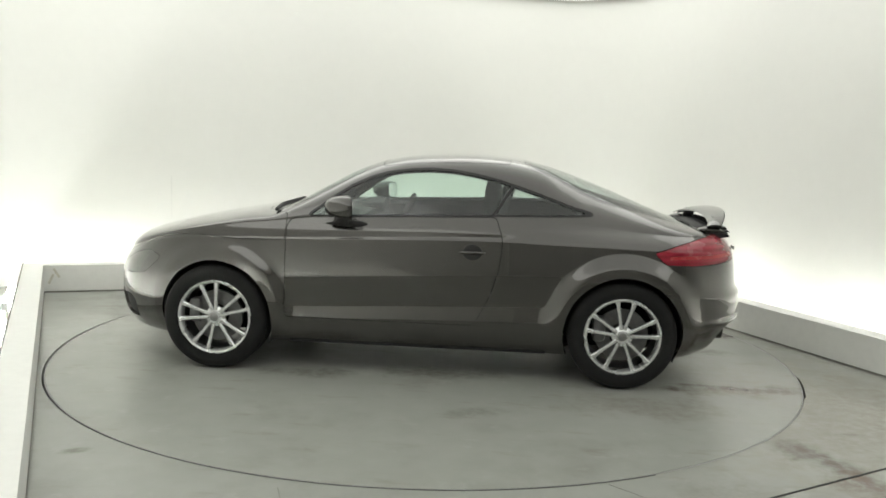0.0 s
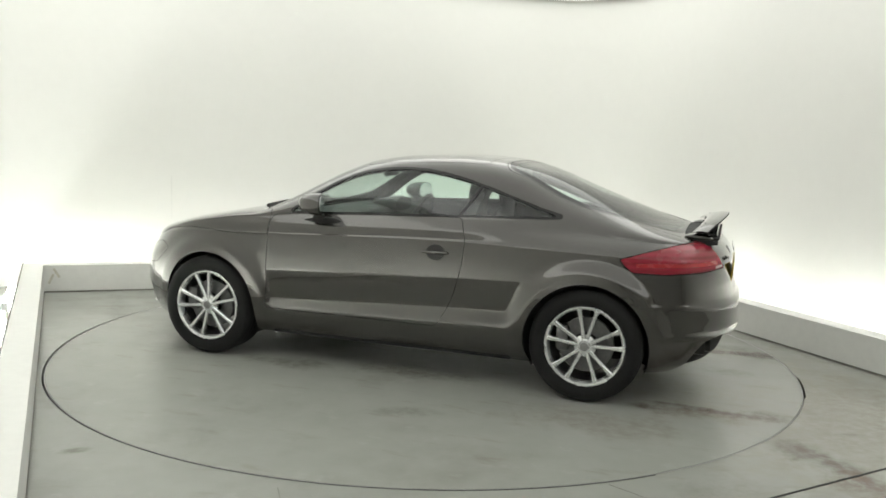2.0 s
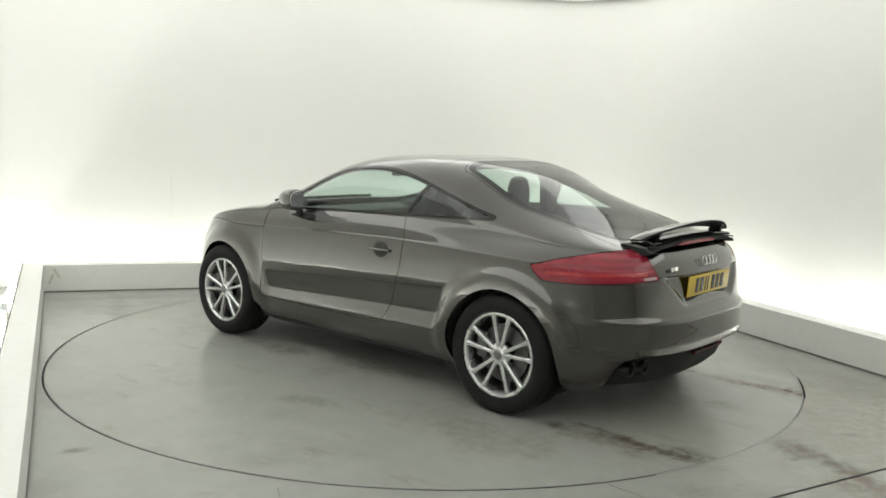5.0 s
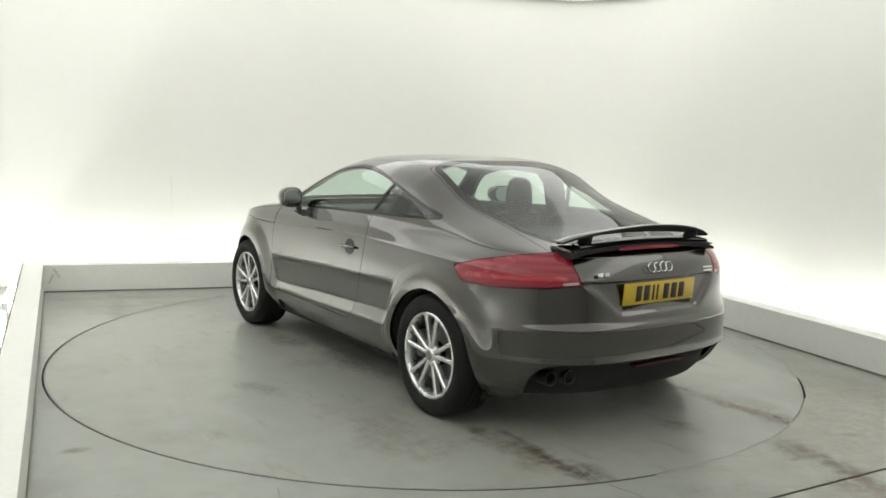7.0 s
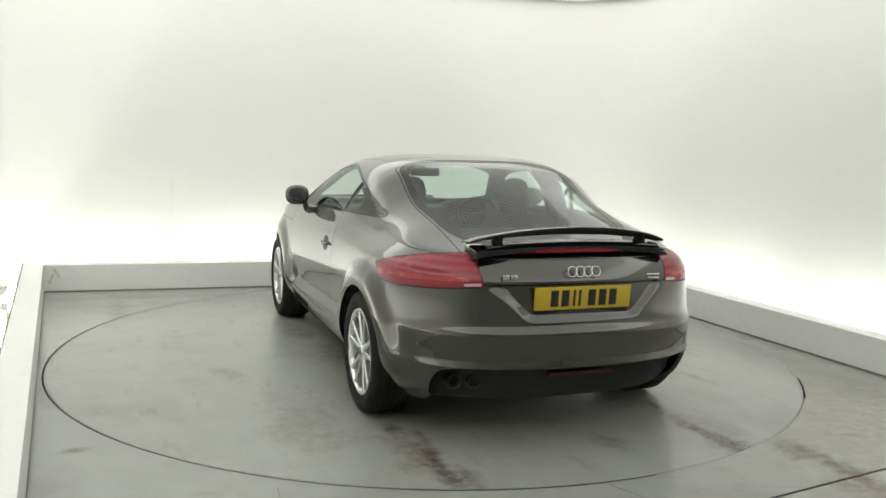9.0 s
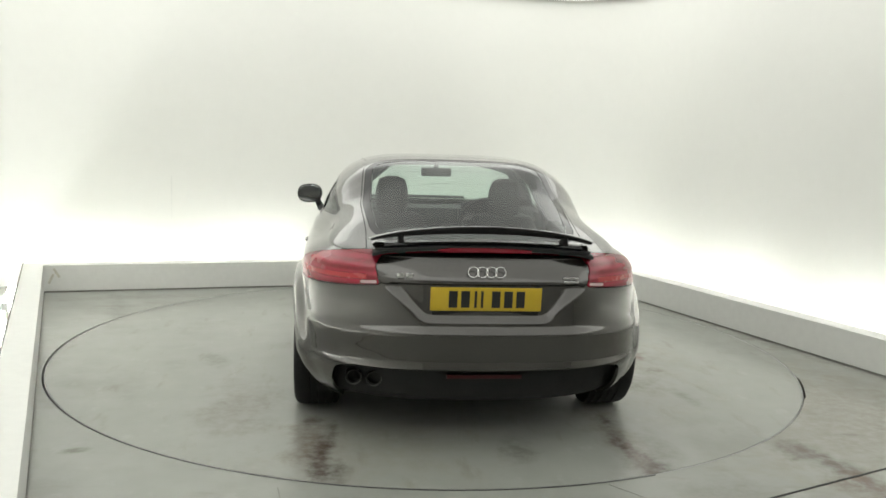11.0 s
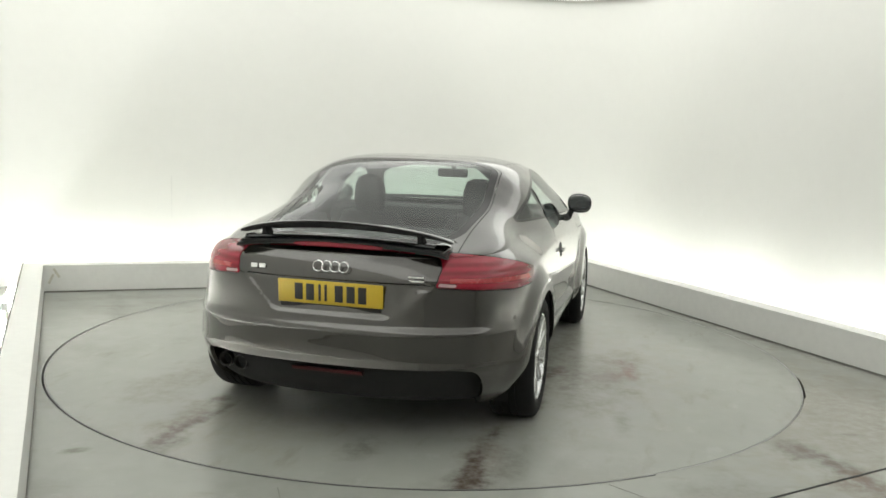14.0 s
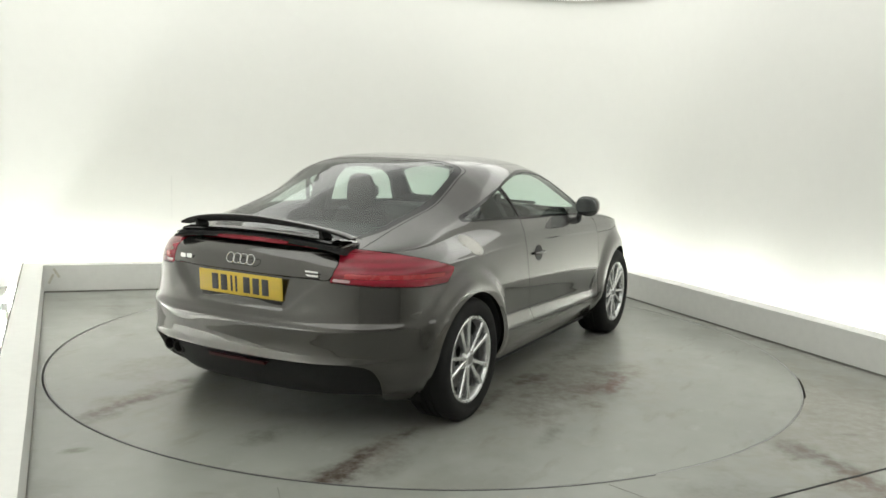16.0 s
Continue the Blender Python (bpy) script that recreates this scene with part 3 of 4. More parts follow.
def columns():
    """The columns of the half skin: (kind, cos, sin or x)."""
    cols = []
    for k in range(64):
        a = math.pi / 2 * (1 - k / 64)
        c, s = math.cos(a), math.sin(a)
        r = 1 / (c ** 3.0 + s ** 3.0) ** (1 / 3.0)
        cols.append(("rear", r * c, r * s))
    for x in np.linspace(REAR_BEND, FRONT_BEND, 150):
        cols.append(("side", 1.0, x))
    for k in range(1, 29):
        a = math.pi / 2 * k / 28
        c, s = math.cos(a), math.sin(a)
        r = 1 / (c ** 2.4 + s ** 2.4) ** (1 / 2.4)
        cols.append(("front", r * c, r * s))
    return cols


def skin_point(col, z):
    kind, c, s = col
    if kind == "rear":
        x = REAR_BEND - (REAR_BEND - float(tail_x(z))) * s
    elif kind == "front":
        x = FRONT_BEND + (float(nose_x(z)) - FRONT_BEND) * s
    else:
        x = s
    y = float(side_y(x, z)) * max(c, 0.0)
    if kind == "rear":
        # recess round the number plate, and the step of the tailgate's lower edge
        half = 0.285 + 0.155 * min(1, max(0, (z - 0.63) / 0.14))
        if 0.60 < z < 0.80:
            x += 0.024 * float(smoothstep(0.616, 0.640, z) * smoothstep(0.791, 0.778, z) * smoothstep(half + 0.030, half - 0.035, y))
    return x, y, z


def roof_height(x, y):
    """Height of the upper skin at a place in plan."""
    zt, zc = float(belt_z(x)), float(crown_z(x))
    yt, m, k = float(side_y(x, zt)), float(square(x)), float(lean_in(x))
    if x < REAR_BEND:
        yt *= max(0.05, 1 - ((REAR_BEND - x) / (REAR_BEND + 0.69)) ** 3) ** (1 / 3)
    lo, hi = 0.0, 1.0
    for _ in range(24):
        f = (lo + hi) / 2
        w = (yt - k * (zc - zt) * f) * (1 - f ** m) ** (1 / m)
        lo, hi = (f, hi) if w > abs(y) else (lo, f)
    return zt + (zc - zt) * lo


class Skin:
    """The left half of the body's skin: points (x, y, z, girth), faces with a tag."""

    def __init__(self):
        self.v, self.f, self.tag, self.top = [], [], [], []

    def cut(self, distance, into, among=None, top=None):
        """Splits the faces along distance = 0 and tags what lies inside."""
        V = np.array(self.v)
        d = distance(V)
        d = np.where(np.abs(d) < 0.0012, 0.0, d)
        made, nf, nt, ns = {}, [], [], []

        def at(i, j):
            key = (min(i, j), max(i, j))
            if key not in made:
                k = d[i] / (d[i] - d[j])
                self.v.append(tuple(V[i] + k * (V[j] - V[i])))
                made[key] = len(self.v) - 1
            return made[key]

        for f, t, s in zip(self.f, self.tag, self.top):
            dd = [d[i] for i in f]
            if (among and t not in among) or (top is not None and s != top) or min(dd) >= 0:
                nf.append(f), nt.append(t), ns.append(s)
                continue
            if max(dd) <= 0:
                nf.append(f), nt.append(into), ns.append(s)
                continue
            a, b = [], []
            for i, j in zip(f, f[1:] + f[:1]):
                if d[i] <= 0:
                    a.append(i)
                if d[i] >= 0:
                    b.append(i)
                if d[i] * d[j] < 0:
                    m = at(i, j)
                    a.append(m), b.append(m)
            for poly, tag in ((a, into), (b, t)):
                if len(poly) > 2:
                    nf.append(tuple(poly)), nt.append(tag), ns.append(s)
        self.f, self.tag, self.top = nf, nt, ns

    def pieces(self, tags, gap=0.0, flange=0.0, lift=0.0, both=True, side=1, joined=()):
        """Verts and faces of the faces with these tags, drawn back from their edges by gap, with a folded edge."""
        fs = [f for f, t in zip(self.f, self.tag) if t in tags]
        idx = sorted({i for f in fs for i in f})
        mp = {i: k for k, i in enumerate(idx)}
        V = np.array([self.v[i][:3] for i in idx])
        F = [tuple(mp[i] for i in f) for f in fs]
        N = np.zeros_like(V)
        edges = {}
        for f in F:
            n = np.zeros(3)
            for i, j in zip(f, f[1:] + f[:1]):
                n += np.cross(V[i], V[j])
            n /= max(np.linalg.norm(n), 1e-12)
            for i, j in zip(f, f[1:] + f[:1]):
                N[i] += n
                edges.setdefault((min(i, j), max(i, j)), []).append((i, j, n))
        N /= np.maximum(np.linalg.norm(N, axis=1), 1e-9)[:, None]
        glued = set()
        if joined:
            for f, t in zip(self.f, self.tag):
                if t in joined:
                    glued |= {(min(mp[i], mp[j]), max(mp[i], mp[j])) for i, j in zip(f, f[1:] + f[:1]) if i in mp and j in mp}
        rim = [e[0] for key, e in edges.items() if key not in glued and len(e) == 1 and not (abs(V[e[0][0]][1]) < 1e-5 and abs(V[e[0][1]][1]) < 1e-5)]
        shift = np.zeros_like(V)
        for i, j, n in rim:
            e = V[j] - V[i]
            s = np.cross(n, e)
            s /= max(np.linalg.norm(s), 1e-9)
            shift[i] += s
            shift[j] += s
        ln = np.linalg.norm(shift, axis=1)
        ok = ln > 1e-6
        shift[ok] /= ln[ok][:, None]
        mid = np.abs(V[:, 1]) < 1e-5
        shift[mid, 1] = 0
        V = V + shift * gap + N * lift
        V[mid, 1] = 0
        verts, faces = [tuple(v) for v in V], list(F)
        if flange:
            low = {}
            for i, j, n in rim:
                for k in (i, j):
                    if k not in low:
                        q = V[k] - N[k] * flange
                        if mid[k]:
                            q[1] = 0
                        low[k] = len(verts)
                        verts.append(tuple(q))
                faces.append((j, i, low[i], low[j]))
        out_v, out_f = [], []
        if both or side > 0:
            out_v, out_f = list(verts), list(faces)
        if both or side < 0:
            base, mirrored = len(out_v), {}
            for k, q in enumerate(verts):
                if both and abs(q[1]) < 1e-5:
                    mirrored[k] = k
                else:
                    mirrored[k] = len(out_v)
                    out_v.append((q[0], -q[1], q[2]))
            out_f += [tuple(mirrored[k] for k in reversed(f)) for f in faces]
        return out_v, out_f


WINDOW = [(1.90, 0.966), (1.84, 1.010), (1.75, 1.080), (1.66, 1.140), (1.56, 1.190), (1.46, 1.222), (1.34, 1.243), (1.20, 1.254), (1.06, 1.250), (0.92, 1.232),
          (0.78, 1.203), (0.62, 1.157), (0.46, 1.103), (0.31, 1.050), (0.20, 1.022), (0.30, 1.018), (0.77, 1.008), (1.3, 0.990), (1.65, 0.974)]


def build_skin():
    sk = Skin()
    cols = columns()
    rows_low, rows_top = 96, 40
    grid = {}
    girth, last = 0.0, None
    for u, col in enumerate(cols):
        p = skin_point(col, 0.80 if col[0] != "front" else 0.55)
        if last is not None:
            girth += math.dist(p[:2], last[:2])
        last = p
        xr = p[0] if col[0] == "side" else (REAR_BEND - (REAR_BEND + 0.68) * col[2] if col[0] == "rear" else FRONT_BEND + (3.30 - FRONT_BEND) * col[2])
        zt, zb = float(belt_z(xr)), 0.175
        # rows gather round the shoulder crease
        zc = min(float(crease_z(xr)), zt - 0.03)
        levels = list(np.linspace(zb, zc - 0.018, 73)) + list(np.linspace(zc - 0.012, zc + 0.018, 8)) + list(np.linspace(zc + 0.018, zt, 17)[1:])
        for r, level in enumerate(levels):
            x, y, z = skin_point(col, level)
            if u in (0, len(cols) - 1):
                y = 0.0
            grid[u, r] = len(sk.v)
            sk.v.append((x, y, z, girth))
        xt, yt = x, y
        zc = max(float(crown_z(xt)), zt + 0.002)
        m, k = float(square(xt)), float(lean_in(xt))
        for q in range(1, rows_top + 1):
            a = math.pi / 2 * q / rows_top
            c, s = max(math.cos(a), 0), math.sin(a)
            rr = 1 / (c ** m + s ** m) ** (1 / m)
            grid[u, rows_low + q] = len(sk.v)
            sk.v.append((xt, 0.0 if q == rows_top else (yt - k * (zc - zt) * rr * s) * rr * c, zt + (zc - zt) * rr * s, girth))
    for u in range(len(cols) - 1):
        for r in range(rows_low + rows_top):
            f = (grid[u, r], grid[u, r + 1], grid[u + 1, r + 1], grid[u + 1, r])
            sk.f.append(f), sk.tag.append("body"), sk.top.append(r >= rows_low)
    xz = lambda V: V[:, [0, 2]]
    xy = lambda V: V[:, [0, 1]]
    az = lambda V: V[:, [3, 2]]
    side = lambda V: V[:, 1] > 0.3
    # wheel arches
    for ax in AXLES:
        sk.cut(lambda V: np.where(side(V), np.hypot(V[:, 0] - ax, V[:, 2] - HUB_Z) - ARCH_R, 1.0), "gone", top=False)
    # side windows: rubber surround, then the two panes
    win = rounded(WINDOW, 0.012, 2)
    sk.cut(lambda V: np.where(side(V), inside_distance(xz(V), win) - 0.012, 1.0), "surround", among=("body",))
    sk.cut(lambda V: np.where(side(V), inside_distance(xz(V), win), 1.0), "quarter_pane", among=("surround",))
    post = lambda V: 0.79 - 0.62 * (V[:, 2] - 1.0) - V[:, 0]
    sk.cut(lambda V: post(V) - 0.010, "post", among=("quarter_pane",))
    sk.cut(lambda V: post(V) + 0.010, "door_pane", among=("post",))
    # windscreen
    screen = rounded([(2.20, -0.1), (2.19, 0.35), (2.13, 0.60), (2.04, 0.69), (1.63, 0.545), (1.585, 0.30), (1.575, -0.1)], 0.05)
    sk.cut(lambda V: np.where(V[:, 2] > 0.9, inside_distance(xy(V), screen) - 0.014, 1.0), "screen_frame", among=("body",), top=True)
    sk.cut(lambda V: inside_distance(xy(V), screen), "screen", among=("screen_frame",))
    # tail lamps
    lamp = rounded([(0.492, 0.776), (0.566, 0.930), (0.70, 0.918), (0.86, 0.897), (1.02, 0.868), (1.185, 0.824), (1.166, 0.796), (1.120, 0.756), (0.95, 0.752), (0.70, 0.763)], 0.006)
    sk.cut(lambda V: np.where(V[:, 0] < 0, inside_distance(az(V), lamp) - 0.0025, 1.0), "lamp_gap", among=("body",))
    sk.cut(lambda V: inside_distance(az(V), lamp), "lamp", among=("lamp_gap",))
    strip = [(0.502, 0.779), (0.510, 0.794), (0.60, 0.789), (0.60, 0.774)]
    sk.cut(lambda V: inside_distance(az(V), strip), "reverse_lamp", among=("lamp",))
    sk.cut(lambda V: np.abs(V[:, 2] - (0.807 - 0.018 * (V[:, 3] - 0.5))) - 0.0115 + np.where((V[:, 3] > 0.54) & (V[:, 3] < 1.12), 0, 1), "lamp_band", among=("lamp",))
    # tailgate with its glass
    gate = rounded([(0.618, -0.2), (0.606, 0.435), (0.56, 0.546), (0.1, 0.570), (-0.28, 0.548), (-0.50, 0.550), (-0.9, 0.575), (-0.9, -0.2)], 0.05)
    sk.cut(lambda V: inside_distance(xy(V), gate), "tailgate", among=("body",), top=True)
    edge = [(-0.1, 0.781), (0.487, 0.781), (0.504, 0.806), (0.568, 0.936), (0.568, 1.1), (-0.1, 1.1)]
    sk.cut(lambda V: np.where(V[:, 0] < 0, inside_distance(az(V), edge), 1.0), "tailgate", among=("body",), top=False)
    pane = rounded([(0.570, -0.2), (0.56, 0.39), (0.52, 0.495), (0.1, 0.520), (-0.28, 0.490), (-0.425, 0.43), (-0.445, 0.2), (-0.45, -0.2)], 0.05)
    sk.cut(lambda V: inside_distance(xy(V), pane) - 0.038, "gate_frame", among=("tailgate",), top=True)
    sk.cut(lambda V: inside_distance(xy(V), pane), "gate_pane", among=("gate_frame",))
    # roof panel, bonnet, doors
    roof = rounded([(0.70, -0.2), (0.70, 0.53), (1.0, 0.555), (1.5, 0.53), (1.52, -0.2)], 0.04)
    sk.cut(lambda V: np.where(V[:, 2] > 1.1, inside_distance(xy(V), roof), 1.0), "roof", among=("body",), top=True)
    hood_z = pchip([(2.0, 0.815), (2.3, 0.81), (2.6, 0.822), (2.85, 0.79), (3.0, 0.735), (3.15, 0.67), (3.34, 0.60)])
    sk.cut(lambda V: np.maximum(hood_z(V[:, 0]) - V[:, 2], 2.042 + 0.06 * smoothstep(0.80, 0.72, V[:, 1]) + 0.17 * smoothstep(0.75, 0.3, V[:, 1]) - V[:, 0]), "bonnet", among=("body",))
    door = rounded([(2.035, 0.345), (2.035, 0.80), (2.034, 0.915), (2.00, 0.944), (1.90, 0.952), (1.65, 0.959), (1.3, 0.974), (0.772, 0.992), (0.728, 0.862), (0.742, 0.70), (0.790, 0.53), (0.850, 0.41), (0.890, 0.345)], 0.03)
    sk.cut(lambda V: np.where(side(V), inside_distance(xz(V), door), 1.0), "door", among=("body",))
    # bumpers: split from the wings, dark lower rear panel
    sk.cut(lambda V: np.where(V[:, 0] < -0.30, V[:, 2] - 0.605, 1.0), "bumper", among=("body",), top=False)
    for i, f in enumerate(sk.f):
        if sk.tag[i] == "body" and not sk.top[i] and max(sk.v[k][0] for k in f) < -0.29 and max(sk.v[k][2] for k in f) < 0.607:
            sk.tag[i] = "bumper"
    low = rounded([(-0.3, 0.05), (-0.3, 0.392), (0.60, 0.400), (0.70, 0.386), (0.735, 0.33), (0.76, 0.24), (0.775, 0.05)], 0.03)
    sk.cut(lambda V: np.where(V[:, 0] < -0.30, inside_distance(az(V), low), 1.0), "gone", among=("bumper",), top=False)
    sk.cut(lambda V: np.where(V[:, 0] > 2.84, V[:, 2] - 0.50, 1.0), "front_bumper", among=("body",), top=False)
    head = rounded([(2.84, 0.665), (2.95, 0.70), (3.10, 0.655), (3.22, 0.57), (3.15, 0.53), (2.98, 0.55)], 0.03)
    sk.cut(lambda V: np.where(V[:, 1] > 0.25, inside_distance(xz(V), head), 1.0), "headlamp", among=("body", "bonnet"), top=False)
    grille = rounded([(-0.3, 0.26), (-0.3, 0.60), (0.26, 0.60), (0.30, 0.45), (0.22, 0.26)], 0.04)
    sk.cut(lambda V: np.where(V[:, 0] > 3.0, inside_distance(V[:, [1, 2]], grille), 1.0), "grille", among=("front_bumper", "body", "bonnet"), top=False)
    intake = rounded([(0.42, 0.24), (0.42, 0.37), (0.62, 0.40), (0.67, 0.37), (0.65, 0.25)], 0.03)
    sk.cut(lambda V: np.where(V[:, 0] > 2.88, inside_distance(V[:, [1, 2]], intake), 1.0), "grille", among=("front_bumper",), top=False)
    return sk


def spokes_mesh():
    """Ten tapered spokes in five leaning pairs; one spoke is built and turned."""
    angles = []
    for k in range(5):
        angles += [72 * k - 16.5, 72 * k + 16.5]
    rings = []
    for r, w, y, d in ((0.040, 0.0120, 0.008, 0.030), (0.075, 0.0108, 0.009, 0.030), (0.13, 0.0104, 0.012, 0.028), (0.185, 0.0118, 0.016, 0.028), (0.214, 0.016, 0.017, 0.030)):
        rings.append([(-w, y - d, r), (-w, y - 0.006, r), (-w * 0.55, y, r), (w * 0.55, y, r), (w, y - 0.006, r), (w, y - d, r)])
    bm = loft(rings)
    me = bpy.data.meshes.new("spoke")
    bmesh.ops.recalc_face_normals(bm, faces=bm.faces)
    bm.to_mesh(me)
    bm.free()
    me.materials.append(ALLOY)
    return me, angles


def build_wheels(car):
    """Wheels are built with their outer side to +y."""
    spoke, angles = spokes_mesh()
    tread = [(0.226, 0.008), (0.235, 0.023), (0.262, 0.031), (0.290, 0.029), (0.309, 0.018), (0.318, 0.002)]
    for g in range(4):
        a = -0.022 - g * 0.038
        tread += [(0.322, a), (0.322, a - 0.030), (0.314, a - 0.031), (0.314, a - 0.037)]
    tread += [(0.322, -0.178), (0.315, -0.192), (0.290, -0.206), (0.262, -0.208), (0.235, -0.20), (0.226, -0.187)]
    shared = {}

    def piece(name, make, mat, parent, label="", at=None, mesh=None):
        if mesh is None and name not in shared:
            ob = part(name, make(), mat, parent, label, angle=32)
            shared[name] = ob.data
        else:
            ob = new(name, mesh or shared[name])
            ob.parent = parent
            if label:
                tagged(ob, label)
        if at is not None:
            ob.matrix_basis = at
        return ob

    for ax, s, turn in ((0, 1, -3), (0, -1, 20), (1, 1, 10.5), (1, -1, 35)):
        m = pose(AXLES[ax], s * 0.872, HUB_Z, 0, 0, 0 if s > 0 else 180)
        wheel = piece("wheel", lambda: lathe([(0.2, -0.165), (0.222, -0.165), (0.222, -0.03), (0.2135, -0.02), (0.207, -0.04), (0.200, -0.09), (0.2, -0.165)], 56), BRAKE, car,
                      "silver ten-spoke alloy wheel with a black tyre", m)
        piece("tyre", lambda: lathe(tread, 72), RUBBER, wheel, "black road tyre")
        piece("rim", lambda: lathe([(0.2235, -0.005), (0.2295, 0.008), (0.2295, 0.017), (0.225, 0.021), (0.214, 0.019), (0.208, 0.011), (0.2055, -0.012), (0.207, -0.04)], 72), ALLOY, wheel, "polished silver rim lip")
        for k, a in enumerate(angles):
            lean = Matrix.Rotation(radians(a + turn), 4, "Y") @ Matrix.Rotation(radians(-3 if k % 2 else 3), 4, "Y")
            ob = piece("spoke", None, ALLOY, wheel, at=lean, mesh=spoke)
        piece("hub", lambda: lathe([(0.0005, 0.014), (0.030, 0.014), (0.034, 0.008), (0.046, 0.003), (0.062, -0.006), (0.064, -0.02), (0.0005, -0.02)], 40), ALLOY, wheel)
        piece("centre_cap", lambda: lathe([(0.0005, 0.0185), (0.022, 0.018), (0.027, 0.014)], 24), STEEL, wheel, "grey centre cap")
        for k in range(5):
            a = radians(72 * k + turn)
            piece("wheel_bolt", lambda: lathe([(0.0005, 0.010), (0.009, 0.010), (0.011, 0.006), (0.011, -0.005)], 12), STEEL, wheel,
                  at=Matrix.Translation((0.052 * math.sin(a), -0.004, 0.052 * math.cos(a))))
        piece("brake_disc", lambda: lathe([(0.07, -0.045), (0.156, -0.045), (0.157, -0.05), (0.157, -0.068), (0.07, -0.068)], 48), BRAKE, wheel, "dull steel brake disc")
        piece("caliper", lambda: box((0.075, 0.09, 0.15), (0.135 if s > 0 else -0.135, -0.06, 0.03), 0.02), BRAKE, wheel, "grey brake caliper")
        # dark liner of the wheel arch, closed on the inside
        bm = bmesh.new()
        seg = 28
        a0, a1 = radians(-28), radians(208)
        rr = ARCH_R + 0.006
        rings = []
        for k in range(seg + 1):
            a = a0 + (a1 - a0) * k / seg
            x, z = AXLES[ax] + rr * math.cos(a), HUB_Z + rr * math.sin(a)
            edge = float(side_y(x, min(max(z, 0.2), 0.7))) * (1 - (max(0, REAR_BEND - x) / 0.85) ** 3) ** (1 / 3) * (1 - (max(0, x - FRONT_BEND) / 1.02) ** 2.4) ** (1 / 2.4) - 0.012
            c = bm.verts.new((x, s * edge, z)), bm.verts.new((x, s * 0.52, z))
            rings.append(c)
        hubv = bm.verts.new((AXLES[ax], s * 0.52, HUB_Z))
        for p, q in zip(rings, rings[1:]):
            bm.faces.new((p[0], q[0], q[1], p[1]))
            bm.faces.new((p[1], q[1], hubv))
        part("arch_liner", bm, UNDER, car, "black wheel arch liner")


def superring(cx, cy, cz, ry, rz, n=20, e=2.6, x=None):
    out = []
    for k in range(n):
        a = 2 * math.pi * k / n
        c, s = math.cos(a), math.sin(a)
        r = 1 / (abs(c) ** e + abs(s) ** e) ** (1 / e)
        out.append((cx, cy + ry * r * c, cz + rz * r * s))
    return out


def build_mirrors(car):
    def ring(x, s, ry, rz, turn):
        return [(px - s * (py - s * 0.910) * 0.32 * turn, py, pz) for px, py, pz in superring(x, s * (0.910 - max(0, x - 1.62) * 0.12), 1.026, ry, rz, 24, 2.5)]

    for s in (1, -1):
        rings = [ring(1.640 + dx, s, 0.086 * k, 0.068 * k, max(0, 1 - dx / 0.09)) for dx, k in ((0.0, 0.94), (0.006, 1.0), (0.055, 0.98), (0.105, 0.84), (0.135, 0.58), (0.150, 0.20))]
        shell = part("mirror_housing", loft(rings), PAINT, car, "grey-brown door mirror", angle=50)
        part("mirror_rim", loft([ring(1.641, s, 0.083, 0.065, 1), ring(1.633, s, 0.080, 0.062, 1)]), GLOSS_BLACK, shell)
        part("mirror_glass", loft([ring(1.633, s, 0.075, 0.057, 1), ring(1.6305, s, 0.073, 0.055, 1)]), MIRROR, shell, "mirror glass", angle=20)
        arm = [superring(1.680, s * 0.855, 0.988, 0.024, 0.030, 12, 2.2), superring(1.684, s * 0.842, 0.955, 0.020, 0.022, 12, 2.2),
               superring(1.690, s * 0.826, 0.920, 0.026, 0.020, 12, 2.2)]
        for r, h in zip(arm, (0.035, 0.030, 0.045)):
            for i, (x, y, z) in enumerate(r):
                r[i] = (x + h * math.sin(2 * math.pi * i / 12), y, z)
        part("mirror_arm", loft(arm), MATT_BLACK, car, "black mirror arm")
        foot = []
        for x, h, w in ((1.80, 0.004, 0.010), (1.74, 0.016, 0.020), (1.66, 0.026, 0.026), (1.58, 0.022, 0.018), (1.54, 0.006, 0.006)):
            y = float(side_y(x, 0.925))
            foot.append(superring(x, s * (y - 0.004), 0.918, w, h, 12, 2.2))
        part("mirror_foot", loft(foot), MATT_BLACK, car, "black mirror foot")


def build_handles(car):
    for s in (1, -1):
        y = float(side_y(0.905, 0.785))
        dish = []
        for k, dy in ((1.0, 0.002), (0.9, 0.003), (0.86, -0.0)):
            dish.append([(0.905 + 0.058 * k * math.cos(a), s * (float(side_y(0.905, 0.785 + 0.046 * k * math.sin(a))) + dy), 0.785 + 0.046 * k * math.sin(a)) for a in [2 * math.pi * i / 28 for i in range(28)]])
        dish_ob = part("handle_dish", loft(dish), INK, car, "dark round dish behind the door handle")
        rings = []
        for x, w, h in ((0.825, 0.005, 0.005), (0.840, 0.010, 0.0085), (0.905, 0.012, 0.010), (0.970, 0.010, 0.0085), (0.986, 0.004, 0.005)):
            bow = 0.020 - 0.9 * (x - 0.905) ** 2
            rings.append(superring(x, s * (y + bow), 0.785, w, h, 12, 2.4))
        part("door_handle", loft(rings), PAINT, dish_ob, "grey-brown pull handle")


